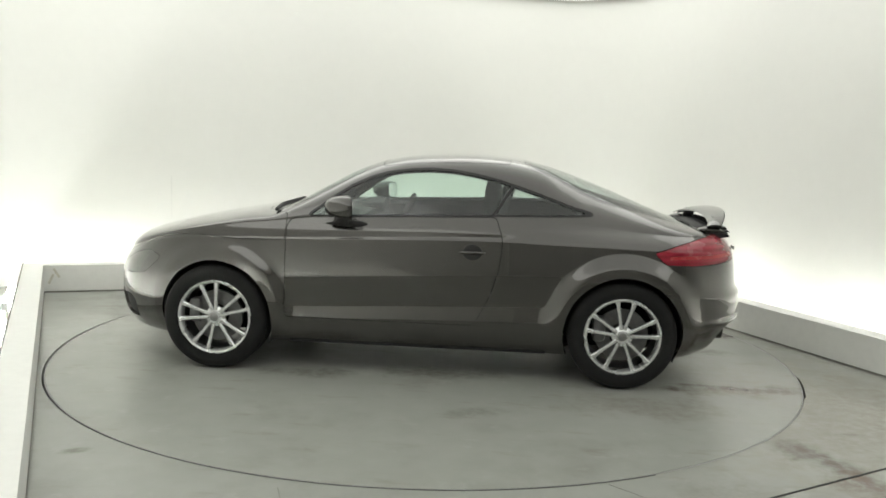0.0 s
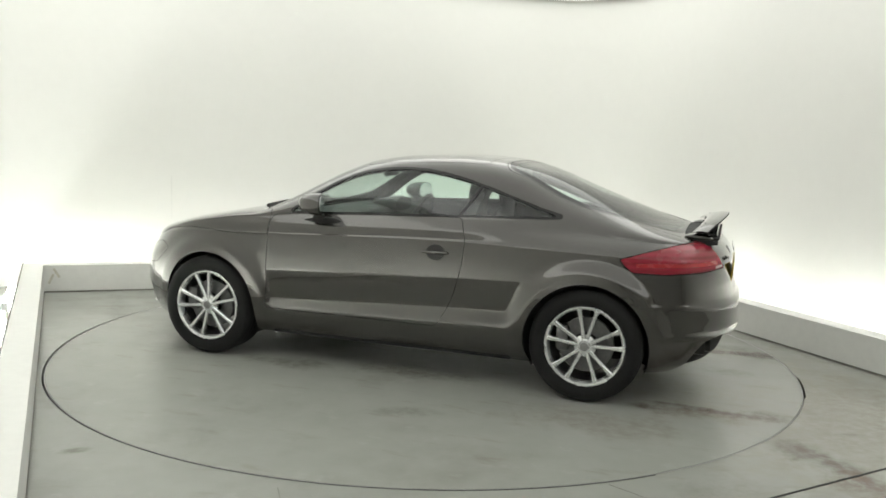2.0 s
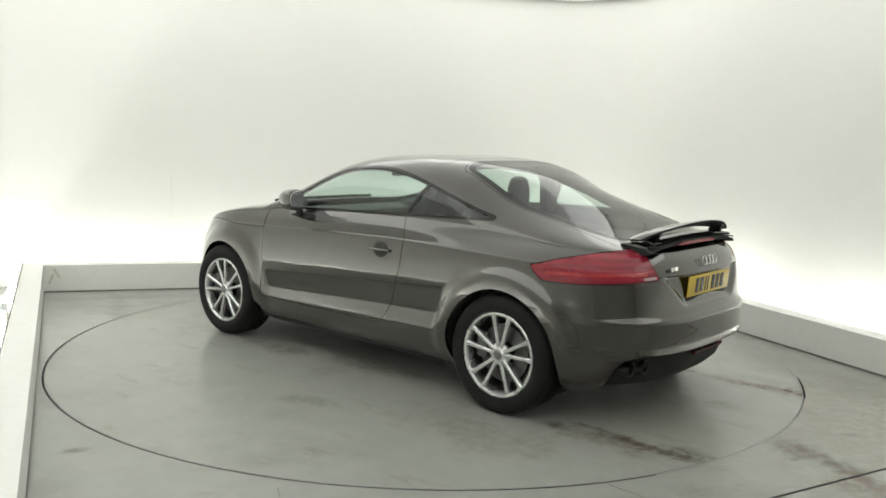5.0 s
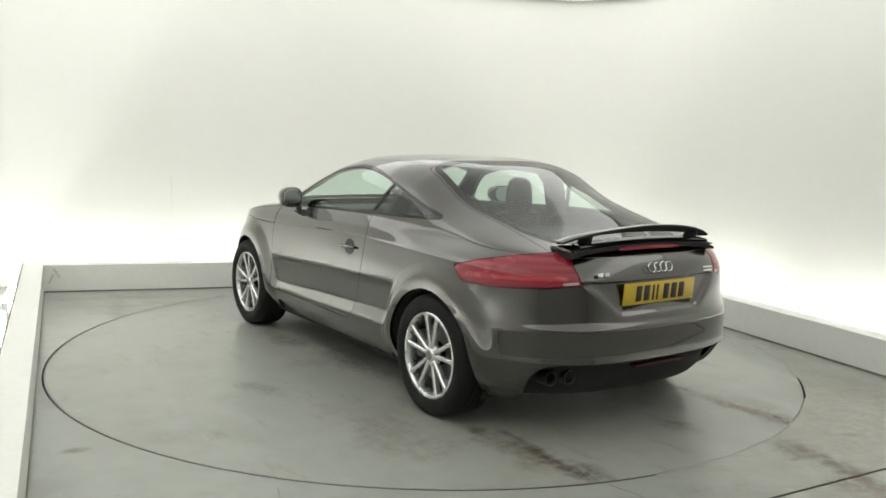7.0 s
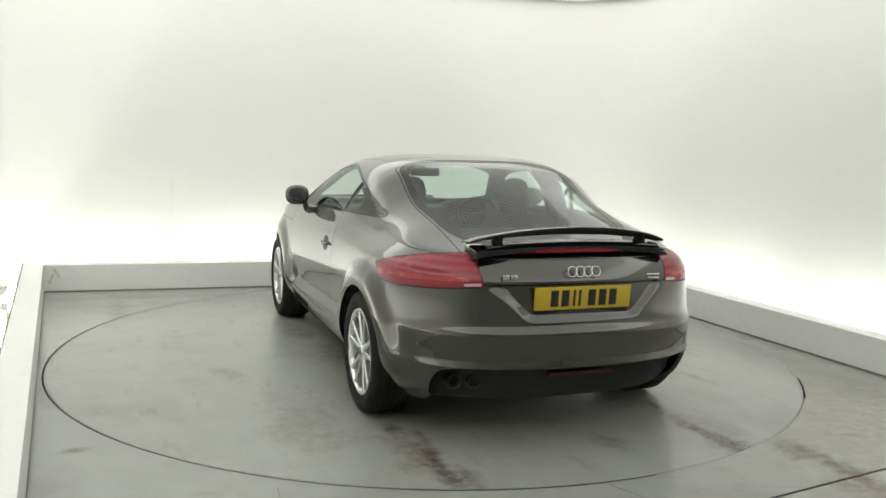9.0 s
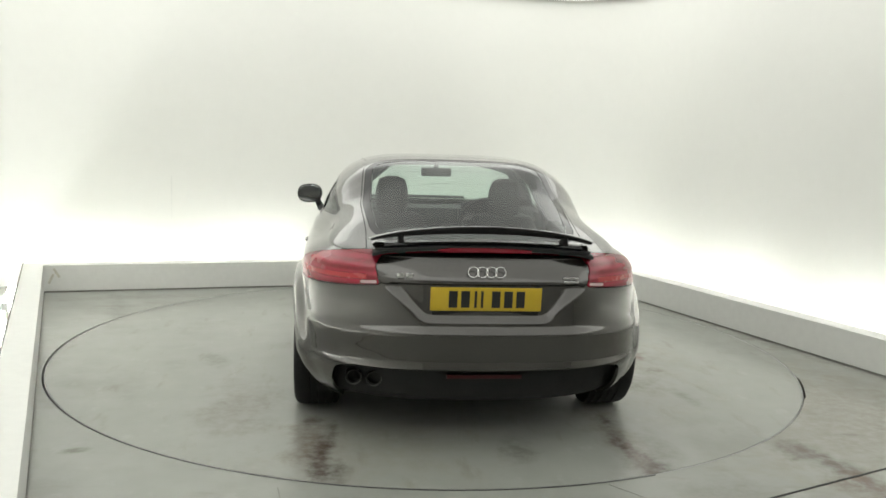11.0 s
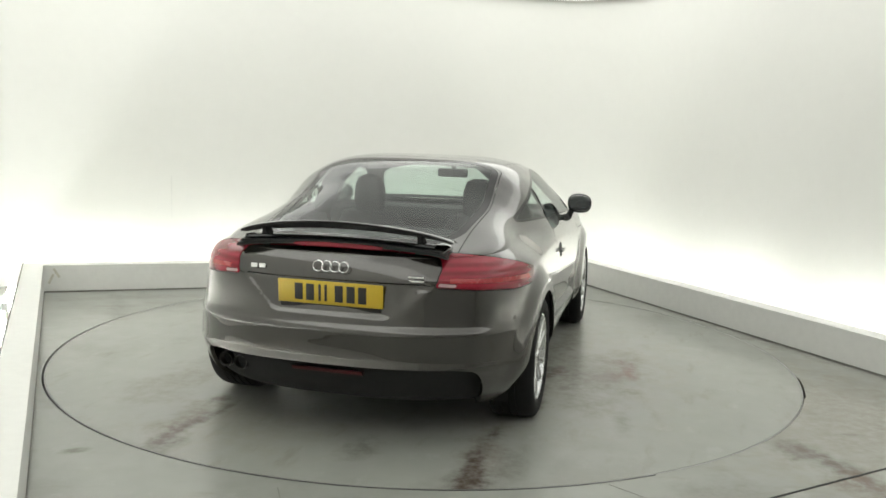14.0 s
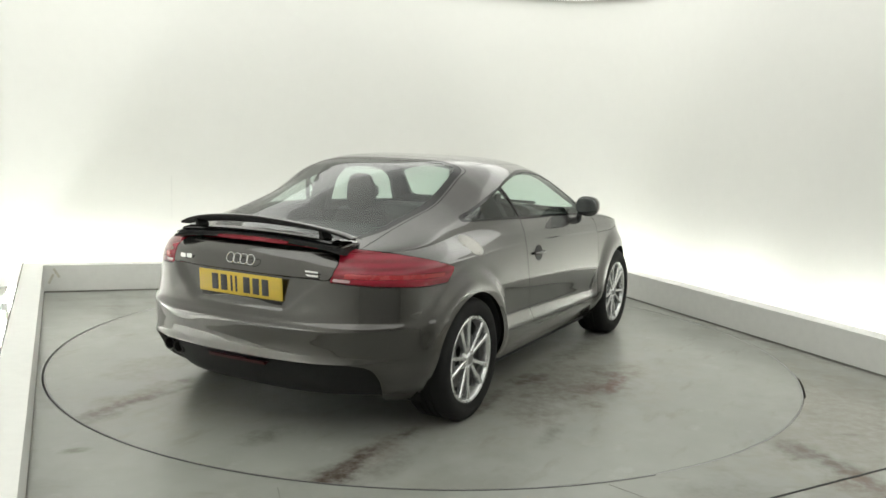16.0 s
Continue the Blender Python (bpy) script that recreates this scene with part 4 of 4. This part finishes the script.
def build_tail(car, sk):
    # spoiler, raised, on two struts over its well
    half = 0.543
    wing = []
    for k in range(37):
        y = -half + 2 * half * k / 36
        q = abs(y) / half
        lead, trail = -0.535 - 0.04 * (1 - q * q) + 0.02 * q ** 6, -0.705 + 0.10 * q ** 2.2
        zl, zt = 1.012 - 0.040 * q * q - 0.010 * q ** 8, 1.053 - 0.068 * q ** 2 - 0.012 * q ** 8
        th = 0.010 * (1 - q ** 12) + 0.003
        ring = []
        for u, dz in ((0, -0.3), (0.04, 0.45), (0.3, 0.9), (0.7, 0.8), (0.97, 0.45), (1.0, 0.0), (0.97, -0.55), (0.6, -0.8), (0.25, -0.8)):
            ring.append((lead + (trail - lead) * u, y, zl + (zt - zl) * u + 0.008 * math.sin(math.pi * u) + dz * th * (1 - 0.75 * u)))
        wing.append(ring)
    part("spoiler", loft(wing), PAINT, car, "raised grey-brown rear spoiler wing", angle=40)
    under = []
    for k in range(29):
        y = -0.53 + 1.06 * k / 28
        q = abs(y) / half
        lead, trail = -0.545 - 0.04 * (1 - q * q), -0.709 + 0.10 * q ** 2.2
        zl, zt = 1.014 - 0.040 * q * q - 0.010 * q ** 8, 1.053 - 0.068 * q ** 2 - 0.012 * q ** 8
        under.append([(lead, y, zl), (trail + 0.004, y, zt), (trail, y, zt - 0.003), (trail + 0.005, y, zt - 0.011), (lead, y, zl - 0.009)])
    part("spoiler_underside", loft(under), UNDER, car, "dull black underside of the spoiler")
    for s in (1, -1):
        strut = [[(-0.560 - dx, s * 0.392 + w, z), (-0.630 - dx, s * 0.392 + w, z), (-0.630 - dx, s * 0.392 - w, z), (-0.560 - dx, s * 0.392 - w, z)]
                 for z, dx, w in ((0.912, 0.0, 0.022), (0.965, 0.0, 0.016), (0.985, 0.01, 0.009), (1.014, 0.02, 0.011))]
        part("spoiler_strut", loft(strut), MATT_BLACK, car, "black spoiler strut")
        # black end piece that closes the well below the wing's tip
        rings = [superring(x, s * 0.478, z, w, h, 14, 3) for x, z, w, h in ((-0.48, 0.938, 0.030, 0.008), (-0.52, 0.941, 0.048, 0.018), (-0.59, 0.937, 0.048, 0.020), (-0.635, 0.930, 0.036, 0.010))]
        part("strut_cover", loft(rings), PAINT, car, "grey-brown cover beside the spoiler strut")
    well = []
    for k in range(29):
        y = -0.525 + 1.05 * k / 28
        q = abs(y) / 0.525
        z = 0.946 - 0.022 * q * q - 0.012 * q ** 8
        well.append([(-0.465, y, z + 0.004), (-0.475, y, z + 0.012), (-0.625, y, z + 0.012), (-0.660, y, z + 0.002), (-0.664, y, z - 0.010), (-0.465, y, z - 0.04)])
    part("spoiler_well", loft(well), MATT_BLACK, car, "black well under the spoiler")
    lip = []
    for k in range(29):
        y = -0.47 + 0.94 * k / 28
        q = abs(y) / 0.5
        z = 0.977 - 0.022 * q * q
        lip.append([(-0.575, y, z - 0.006), (-0.60, y, z + 0.006), (-0.652, y, z), (-0.660, y, z - 0.008), (-0.654, y, z - 0.015), (-0.58, y, z - 0.014)])
    part("well_lip", loft(lip), GLOSS_BLACK, car, "gloss black bar under the spoiler")
    seal = []
    for k in range(29):
        y = -0.50 + 1.0 * k / 28
        z = 0.953 - 0.085 * y * y
        seal.append([(-0.60, y, z - 0.004), (-0.60, y, z + 0.006), (-0.668, y, z + 0.003), (-0.670, y, z - 0.003)])
    part("well_seal", loft(seal), MATT_BLACK, car, "black rubber strip below the spoiler")
    brake = []
    for k in range(21):
        y = -0.222 + 0.444 * k / 20
        h = 0.0058 * (1 - (abs(y) / 0.226) ** 6) + 0.001
        x = -0.666 + 0.06 * y * y
        z = 0.939 - 0.10 * y * y
        brake.append([(x, y, z - h), (x - 0.008, y, z - 0.002 - h), (x - 0.006, y, z + 0.002 + h), (x + 0.004, y, z + 0.004 + h)])
    part("brake_light", loft(brake), RED_LENS, car, "long red high brake light")
    # dark lower panel with exhausts and fog reflector
    diff = []
    for k in range(41):
        y = -0.728 + 1.456 * k / 40
        bend = 0.25 * (abs(y) / 0.72) ** 3
        hgt = 1 - 0.75 * smoothstep(0.66, 0.715, abs(y))
        zt = 0.412 - 0.012 * float(smoothstep(0.60, 0.69, abs(y)))
        ring = [(-0.790 + bend, zt), (-0.755 + bend, zt - 0.012), (-0.742 + bend, zt - 0.06), (-0.728 + bend, 0.315), (-0.705 + bend, 0.255), (-0.665 + bend, 0.215), (-0.56 + 0.8 * bend, 0.195), (-0.36, 0.190), (-0.38, zt)]
        diff.append([(x, y, z) for x, z in ring])
    part("lower_panel", loft(diff), UNDER, car, "black lower bumper panel")
    fog = []
    for k in range(17):
        y = -0.175 + 0.35 * k / 16
        x = -0.793 + 0.06 * y * y
        fog.append([(x + 0.02, y, 0.350), (x + 0.014, y, 0.352), (x + 0.008, y, 0.368), (x + 0.012, y, 0.370), (x + 0.05, y, 0.360)])
    part("fog_lamp", loft(fog), DARK_RED, car, "narrow red rear fog lamp")
    for y, x in ((0.60, -0.632), (0.505, -0.660)):
        pipe = part("exhaust_pipe", lathe([(0.030, 0.0), (0.036, -0.004), (0.038, 0.004), (0.038, 0.16), (0.032, 0.16), (0.032, 0.0), (0.030, 0.0)], 28, "x"), EXHAUST, car, "sooty steel exhaust tip")
        pipe.location = (x, y, 0.318)
        part("bore", lathe([(0.0005, 0.04), (0.0315, 0.04), (0.0315, 0.001)], 24, "x"), UNDER, pipe, "sooty bore")
    # number plate with bars in place of its signs
    tilt = Matrix.Rotation(radians(-4), 4, "Y")
    plate = part("number_plate", box((0.008, 0.52, 0.111), (0, 0, 0), 0.003), YELLOW, car, "yellow number plate with black bars")
    plate.matrix_basis = Matrix.Translation((-0.752, 0, 0.721)) @ tilt
    for y in (0.155, 0.098, 0.05, 0.02, -0.045, -0.103, -0.160):
        w = 0.012 if abs(y - 0.035) < 0.02 else 0.040
        part("plate_bar", box((0.004, w, 0.079), (-0.0045, y, 0), 0.001), INK, plate)
    part("plate_holder", box((0.012, 0.50, 0.03), (0.006, 0, -0.062), 0.003), MATT_BLACK, plate)
    # badges as plain chrome shapes
    for k in range(4):
        bm = lathe([(0.0245 + 0.0022 * math.cos(a), 0.0022 * math.sin(a)) for a in [2 * math.pi * i / 8 for i in range(8)]], 28, "x", closed=True)
        ring = part("badge_ring", bm, CHROME, car, "chrome ring badge")
        ring.matrix_basis = Matrix.Translation((-0.748, 0.063 - 0.042 * k, 0.846)) @ Matrix.Rotation(radians(14), 4, "Y")
    x = float(tail_x(0.805)) + 0.017
    for y in (0.398, 0.356):
        part("badge_bar", box((0.006, 0.034, 0.022), (x, y, 0.824), 0.002), CHROME, car, "small chrome badge block")
    for y, z, w in ((-0.405, 0.818, 0.075), (-0.405, 0.800, 0.075)):
        part("badge_bar", box((0.006, w, 0.010), (float(tail_x(0.81)) + 0.022, y, z), 0.002), CHROME, car, "small chrome badge bar")


def seat(car, y):
    """A bucket seat with its own headrest, cushion and bolsters."""
    back = []
    for z, w, x, d in ((0.42, 0.22, 0.98, 0.07), (0.55, 0.25, 0.94, 0.08), (0.72, 0.255, 0.89, 0.07), (0.88, 0.235, 0.845, 0.06), (0.965, 0.185, 0.82, 0.05), (0.985, 0.12, 0.815, 0.03)):
        back.append([(x + d * math.sin(a) * (1 if math.sin(a) < 0 else 0.7), y + w * math.copysign(abs(math.cos(a)) ** 0.7, math.cos(a)), z) for a in [2 * math.pi * i / 20 for i in range(20)]])
    ob = part("seat_back", loft(back), LEATHER, car, "black leather bucket seat")
    head = []
    for z, w, d in ((0.955, 0.070, 0.03), (0.985, 0.098, 0.045), (1.05, 0.106, 0.055), (1.13, 0.100, 0.052), (1.185, 0.080, 0.040), (1.205, 0.038, 0.018)):
        head.append([(0.805 + d * math.sin(a), y + w * math.copysign(abs(math.cos(a)) ** 0.75, math.cos(a)), z) for a in [2 * math.pi * i / 20 for i in range(20)]])
    part("headrest", loft(head), LEATHER, ob, "black leather headrest")
    part("cushion", box((0.52, 0.48, 0.14), (1.22, y, 0.38), 0.05, 3), LEATHER, ob)


def build_cabin(car):
    for y in (0.36, -0.36):
        seat(car, y)
    part("cabin_floor", box((1.70, 1.52, 0.02), (1.25, 0, 0.29), 0.004), CABIN, car, "dark cabin floor")
    dash = [[(1.62, y, 0.62), (1.60, y, 0.86), (1.66, y, 0.935), (1.80, y, 0.955), (2.10, y, 0.93), (2.15, y, 0.62)] for y in np.linspace(-0.76, 0.76, 9)]
    dash_ob = part("dashboard", loft(dash), CABIN, car, "black dashboard")
    part("instrument_hood", loft([superring(x, -0.36, 0.955, w, h, 16, 2.5) for x, w, h in ((1.60, 0.155, 0.050), (1.66, 0.16, 0.055), (1.80, 0.13, 0.03))]), CABIN, dash_ob, "black instrument hood")
    bm = lathe([(0.178 + 0.015 * math.cos(a), 0.015 * math.sin(a)) for a in [2 * math.pi * i / 10 for i in range(10)]], 36, "x", closed=True)
    wheel = part("steering_wheel", bm, LEATHER, car, "black leather steering wheel")
    wheel.matrix_basis = Matrix.Translation((1.47, -0.36, 0.865)) @ Matrix.Rotation(radians(-24), 4, "Y")
    part("wheel_boss", box((0.05, 0.15, 0.12), (0, 0, 0), 0.02), CABIN, wheel)
    for a in (0, 180, 270):
        part("wheel_spoke", box((0.02, 0.15, 0.03), (0, 0.10, 0), 0.006, turn=None), CABIN, wheel).matrix_basis = Matrix.Rotation(radians(a), 4, "X")
    part("centre_console", box((0.9, 0.20, 0.24), (1.3, 0, 0.42), 0.04), CABIN, car)
    for s in (1, -1):
        skin = [[(x, s * (float(side_y(x, z)) - k), z) for z, k in ((0.30, 0.09), (0.60, 0.10), (0.80, 0.09), (0.93, 0.075), (float(belt_z(x)) - 0.012, 0.03), (float(belt_z(x)) - 0.03, 0.02), (0.30, 0.03))] for x in np.linspace(0.80, 2.02, 14)]
        part("door_card", loft(skin), CABIN, car, "black door card")
        quarter = [[(x, s * (float(side_y(x, z)) - k), z) for z, k in ((0.42, 0.20), (0.80, 0.18), (float(belt_z(x)) - 0.03, 0.10), (float(belt_z(x)) + 0.012, 0.075), (float(belt_z(x)) - 0.01, 0.045), (0.75, 0.10))] for x in np.linspace(0.0, 0.79, 10)]
        part("quarter_trim", loft(quarter), CABIN, car, "black rear quarter trim")
        post = [[(0.76 + dx, s * y, z), (0.70 + dx, s * y, z), (0.70 + dx, s * (y - 0.13), z), (0.76 + dx, s * (y - 0.13), z)] for dx, y, z in ((0.03, 0.735, 0.95), (0.0, 0.685, 1.06), (-0.04, 0.625, 1.17), (-0.07, 0.50, 1.28))]
        part("door_post", loft(post), CABIN, car, "black door post")
        belt = [(0.69, s * 0.69, 1.14), (0.74, s * 0.63, 0.98), (0.80, s * 0.60, 0.75)]
        part("seat_belt", sweep(belt, 0.02, 6, 0.3), CABIN, car, "black seat belt")
    part("rear_seat", loft([superring(x, 0, z, 0.62, h, 24, 4) for x, z, h in ((0.42, 0.50, 0.10), (0.30, 0.62, 0.26), (0.20, 0.68, 0.27), (0.14, 0.68, 0.2))]), LEATHER, car, "black leather rear bench")
    part("parcel_shelf", box((0.52, 1.08, 0.03), (-0.12, 0, 0.885), 0.01, turn=None), CABIN, car, "black parcel shelf")
    part("boot_wall", box((0.03, 1.0, 0.40), (-0.52, 0, 0.70), 0.008), CABIN, car)
    part("inner_mirror", box((0.03, 0.22, 0.06), (1.56, 0, 1.205), 0.012), CABIN, car, "black inner mirror")
    part("mirror_stem", box((0.05, 0.03, 0.07), (1.595, 0, 1.235), 0.008), CABIN, car)
    # headlining follows the roof
    rings = []
    for x in np.linspace(0.58, 1.55, 12):
        line = [(x, y, roof_height(x, y) - 0.028) for y in np.linspace(-0.50, 0.50, 15)]
        rings.append(line + [(p[0], p[1] * 0.98, p[2] + 0.012) for p in reversed(line)])
    part("headlining", loft(rings), material("grey_headlining", (0.10, 0.10, 0.095), rough=0.9), car, "dark grey headlining")
    # floor pan
    part("floor_pan", box((3.1, 1.10, 0.06), (1.30, 0, 0.21), 0.02), UNDER, car, "black floor pan")
    part("floor_pan", box((1.60, 1.60, 0.05), (1.234, 0, 0.195), 0.02), UNDER, car)
    part("rear_silencer", box((0.28, 0.9, 0.14), (-0.48, 0.1, 0.30), 0.05, 3), STEEL, car, "dull steel silencer")


def body_rest(car, spot, reach):
    """Where a small round cap rests on the painted skin near a spot, and the way it faces."""
    trees = []
    for ob in car.children:
        if ob.type == "MESH" and ob.data.materials and ob.data.materials[0] == PAINT and len(ob.data.polygons) > 200:
            trees.append(BVHTree.FromPolygons([v.co.copy() for v in ob.data.vertices], [tuple(p.vertices) for p in ob.data.polygons]))

    def nearest(p):
        found = [t.find_nearest(p) for t in trees]
        return min((f for f in found if f[0] is not None), key=lambda f: f[3])
    base = nearest(spot)[0]
    out = Vector((0, -0.79, 0.61))
    spots = []
    for k in range(8):
        a = 2 * math.pi * k / 8
        spots.append(nearest(base + reach * (Vector((1, 0, 0)) * math.cos(a) + Vector((0, 0.61, 0.79)) * math.sin(a)))[0])
    mid = sum(spots, Vector()) / 8
    n = sum(((spots[k] - mid).cross(spots[(k + 1) % 8] - mid) for k in range(8)), Vector()).normalized()
    if n.dot(out) < 0:
        n = -n
    high = max((p - mid).dot(n) for p in spots + [base])
    return mid + n * (high - 0.003), n


def build_car():
    car = tagged(new("car"), "metallic grey-brown sports coupe with raised rear spoiler on the turntable", "car")
    sk = build_skin()

    def panel(name, tags, mat, label="", parent=car, gap=0.0019, flange=0.020, lift=0.0, both=True, side=1, joined=()):
        v, f = sk.pieces(tags, gap, flange, lift, both, side, joined)
        return mesh_object(name, v, f, mat, parent, label, angle=42)

    panel("body", ("body",), PAINT, "grey-brown body shell", joined=("bumper", "front_bumper"))
    panel("bonnet", ("bonnet",), PAINT)
    panel("roof", ("roof",), PAINT)
    gate = panel("tailgate", ("tailgate",), PAINT, "grey-brown tailgate")
    panel("rear_bumper", ("bumper",), PAINT, "grey-brown rear bumper", joined=("body",))
    panel("front_bumper", ("front_bumper",), PAINT, joined=("body",))
    panel("front_grille", ("grille",), MATT_BLACK, "black front grille", lift=-0.02)
    panel("windscreen_frame", ("screen_frame",), GLOSS_BLACK, "black windscreen border", gap=0, lift=-0.002)
    panel("windscreen", ("screen",), GLASS, "green tinted windscreen", gap=0, flange=0, lift=-0.003)
    panel("rear_window_frame", ("gate_frame",), GLOSS_BLACK, "black rear window border", gate, gap=0, lift=-0.001)
    panel("rear_window", ("gate_pane",), DARK_GLASS, "green tinted rear window with heating wires", gate, gap=0, flange=0, lift=-0.002)
    for s in (1, -1):
        panel("door", ("door",), PAINT, "grey-brown door", both=False, side=s)
        panel("window_surround", ("surround", "post"), GLOSS_BLACK, "black window surround", gap=0, lift=-0.001, both=False, side=s)
        panel("door_window", ("door_pane",), GLASS, "green tinted door window", gap=0, flange=0, lift=-0.004, both=False, side=s)
        panel("quarter_window", ("quarter_pane",), DARK_GLASS, "green tinted quarter window", gap=0, flange=0, lift=-0.004, both=False, side=s)
        lamp = panel("tail_light", ("lamp",), RED_LENS, "red wraparound tail light", gap=0.001, lift=0.002, both=False, side=s)
        panel("lamp_gap", ("lamp_gap",), INK, "", lamp, gap=0, lift=-0.006, both=False, side=s)
        panel("reflector_band", ("lamp_band",), LIGHT_RED, "brighter red band in the tail light", lamp, gap=0.0005, lift=0.002, flange=0.004, both=False, side=s)
        panel("reversing_light", ("reverse_lamp",), CLEAR_LENS, "whitish reversing light", lamp, gap=0.001, lift=0.002, both=False, side=s)
        panel("headlight", ("headlamp",), HEAD_LENS, "dark clear-lensed headlight", gap=0.001, both=False, side=s)
    # heating wires in the rear window
    for k in range(5):
        x = -0.34 + 0.18 * k
        pts = [(x, y, roof_height(x, y) - 0.006) for y in np.linspace(-0.42, 0.42, 13)]
        part("heating_wire", sweep(pts, 0.0006, 4), CABIN, gate)
    # filler flap, wiper, aerial
    flap = part("filler_flap", lathe([(0.0005, 0.004), (0.070, 0.004), (0.080, 0.001), (0.082, -0.01)], 36, "z"), FLAP, car, "round brushed metal filler flap")
    mount, lean = body_rest(car, Vector((0.13, -0.80, 0.905)), 0.06)
    flap.matrix_basis = Matrix.Translation(mount) @ lean.to_track_quat("Z", "Y").to_matrix().to_4x4()
    for k in range(8):
        a = 2 * math.pi * k / 8
        part("flap_screw", lathe([(0.0005, 0.007), (0.005, 0.007), (0.006, 0.003)], 8, "z"), FLAP, flap).location = (0.066 * math.cos(a), 0.066 * math.sin(a), 0)
    for y0, y1 in ((-0.30, 0.30), (0.20, 0.68)):
        pts = [(2.20 - 0.16 * max(0, abs(y) - 0.3), y, roof_height(2.20 - 0.16 * max(0, abs(y) - 0.3), y) + 0.016) for y in np.linspace(y0, y1, 8)]
        part("wiper", sweep(pts, 0.013, 6), MATT_BLACK, car, "black windscreen wiper")
    build_wheels(car)
    build_mirrors(car)
    build_handles(car)
    build_tail(car, sk)
    build_cabin(car)
    return car


build_room()
build_gap_fill()
turntable = build_turntable()
car = build_car()


def motions():
    """The turntable turns clockwise and carries the car."""
    times = [0.5 * k for k in range(33)]
    walk(turntable, [(t, pose(0, 0, 0, 0, 0, heading(t))) for t in times])
    rows = []
    for t in times:
        c, s = math.cos(radians(heading(t))), math.sin(radians(heading(t)))
        rows.append((t, pose(c * AXLE[0] - s * AXLE[1], s * AXLE[0] + c * AXLE[1], 0, 0, 0, heading(t))))
    walk(car, rows)


motions()
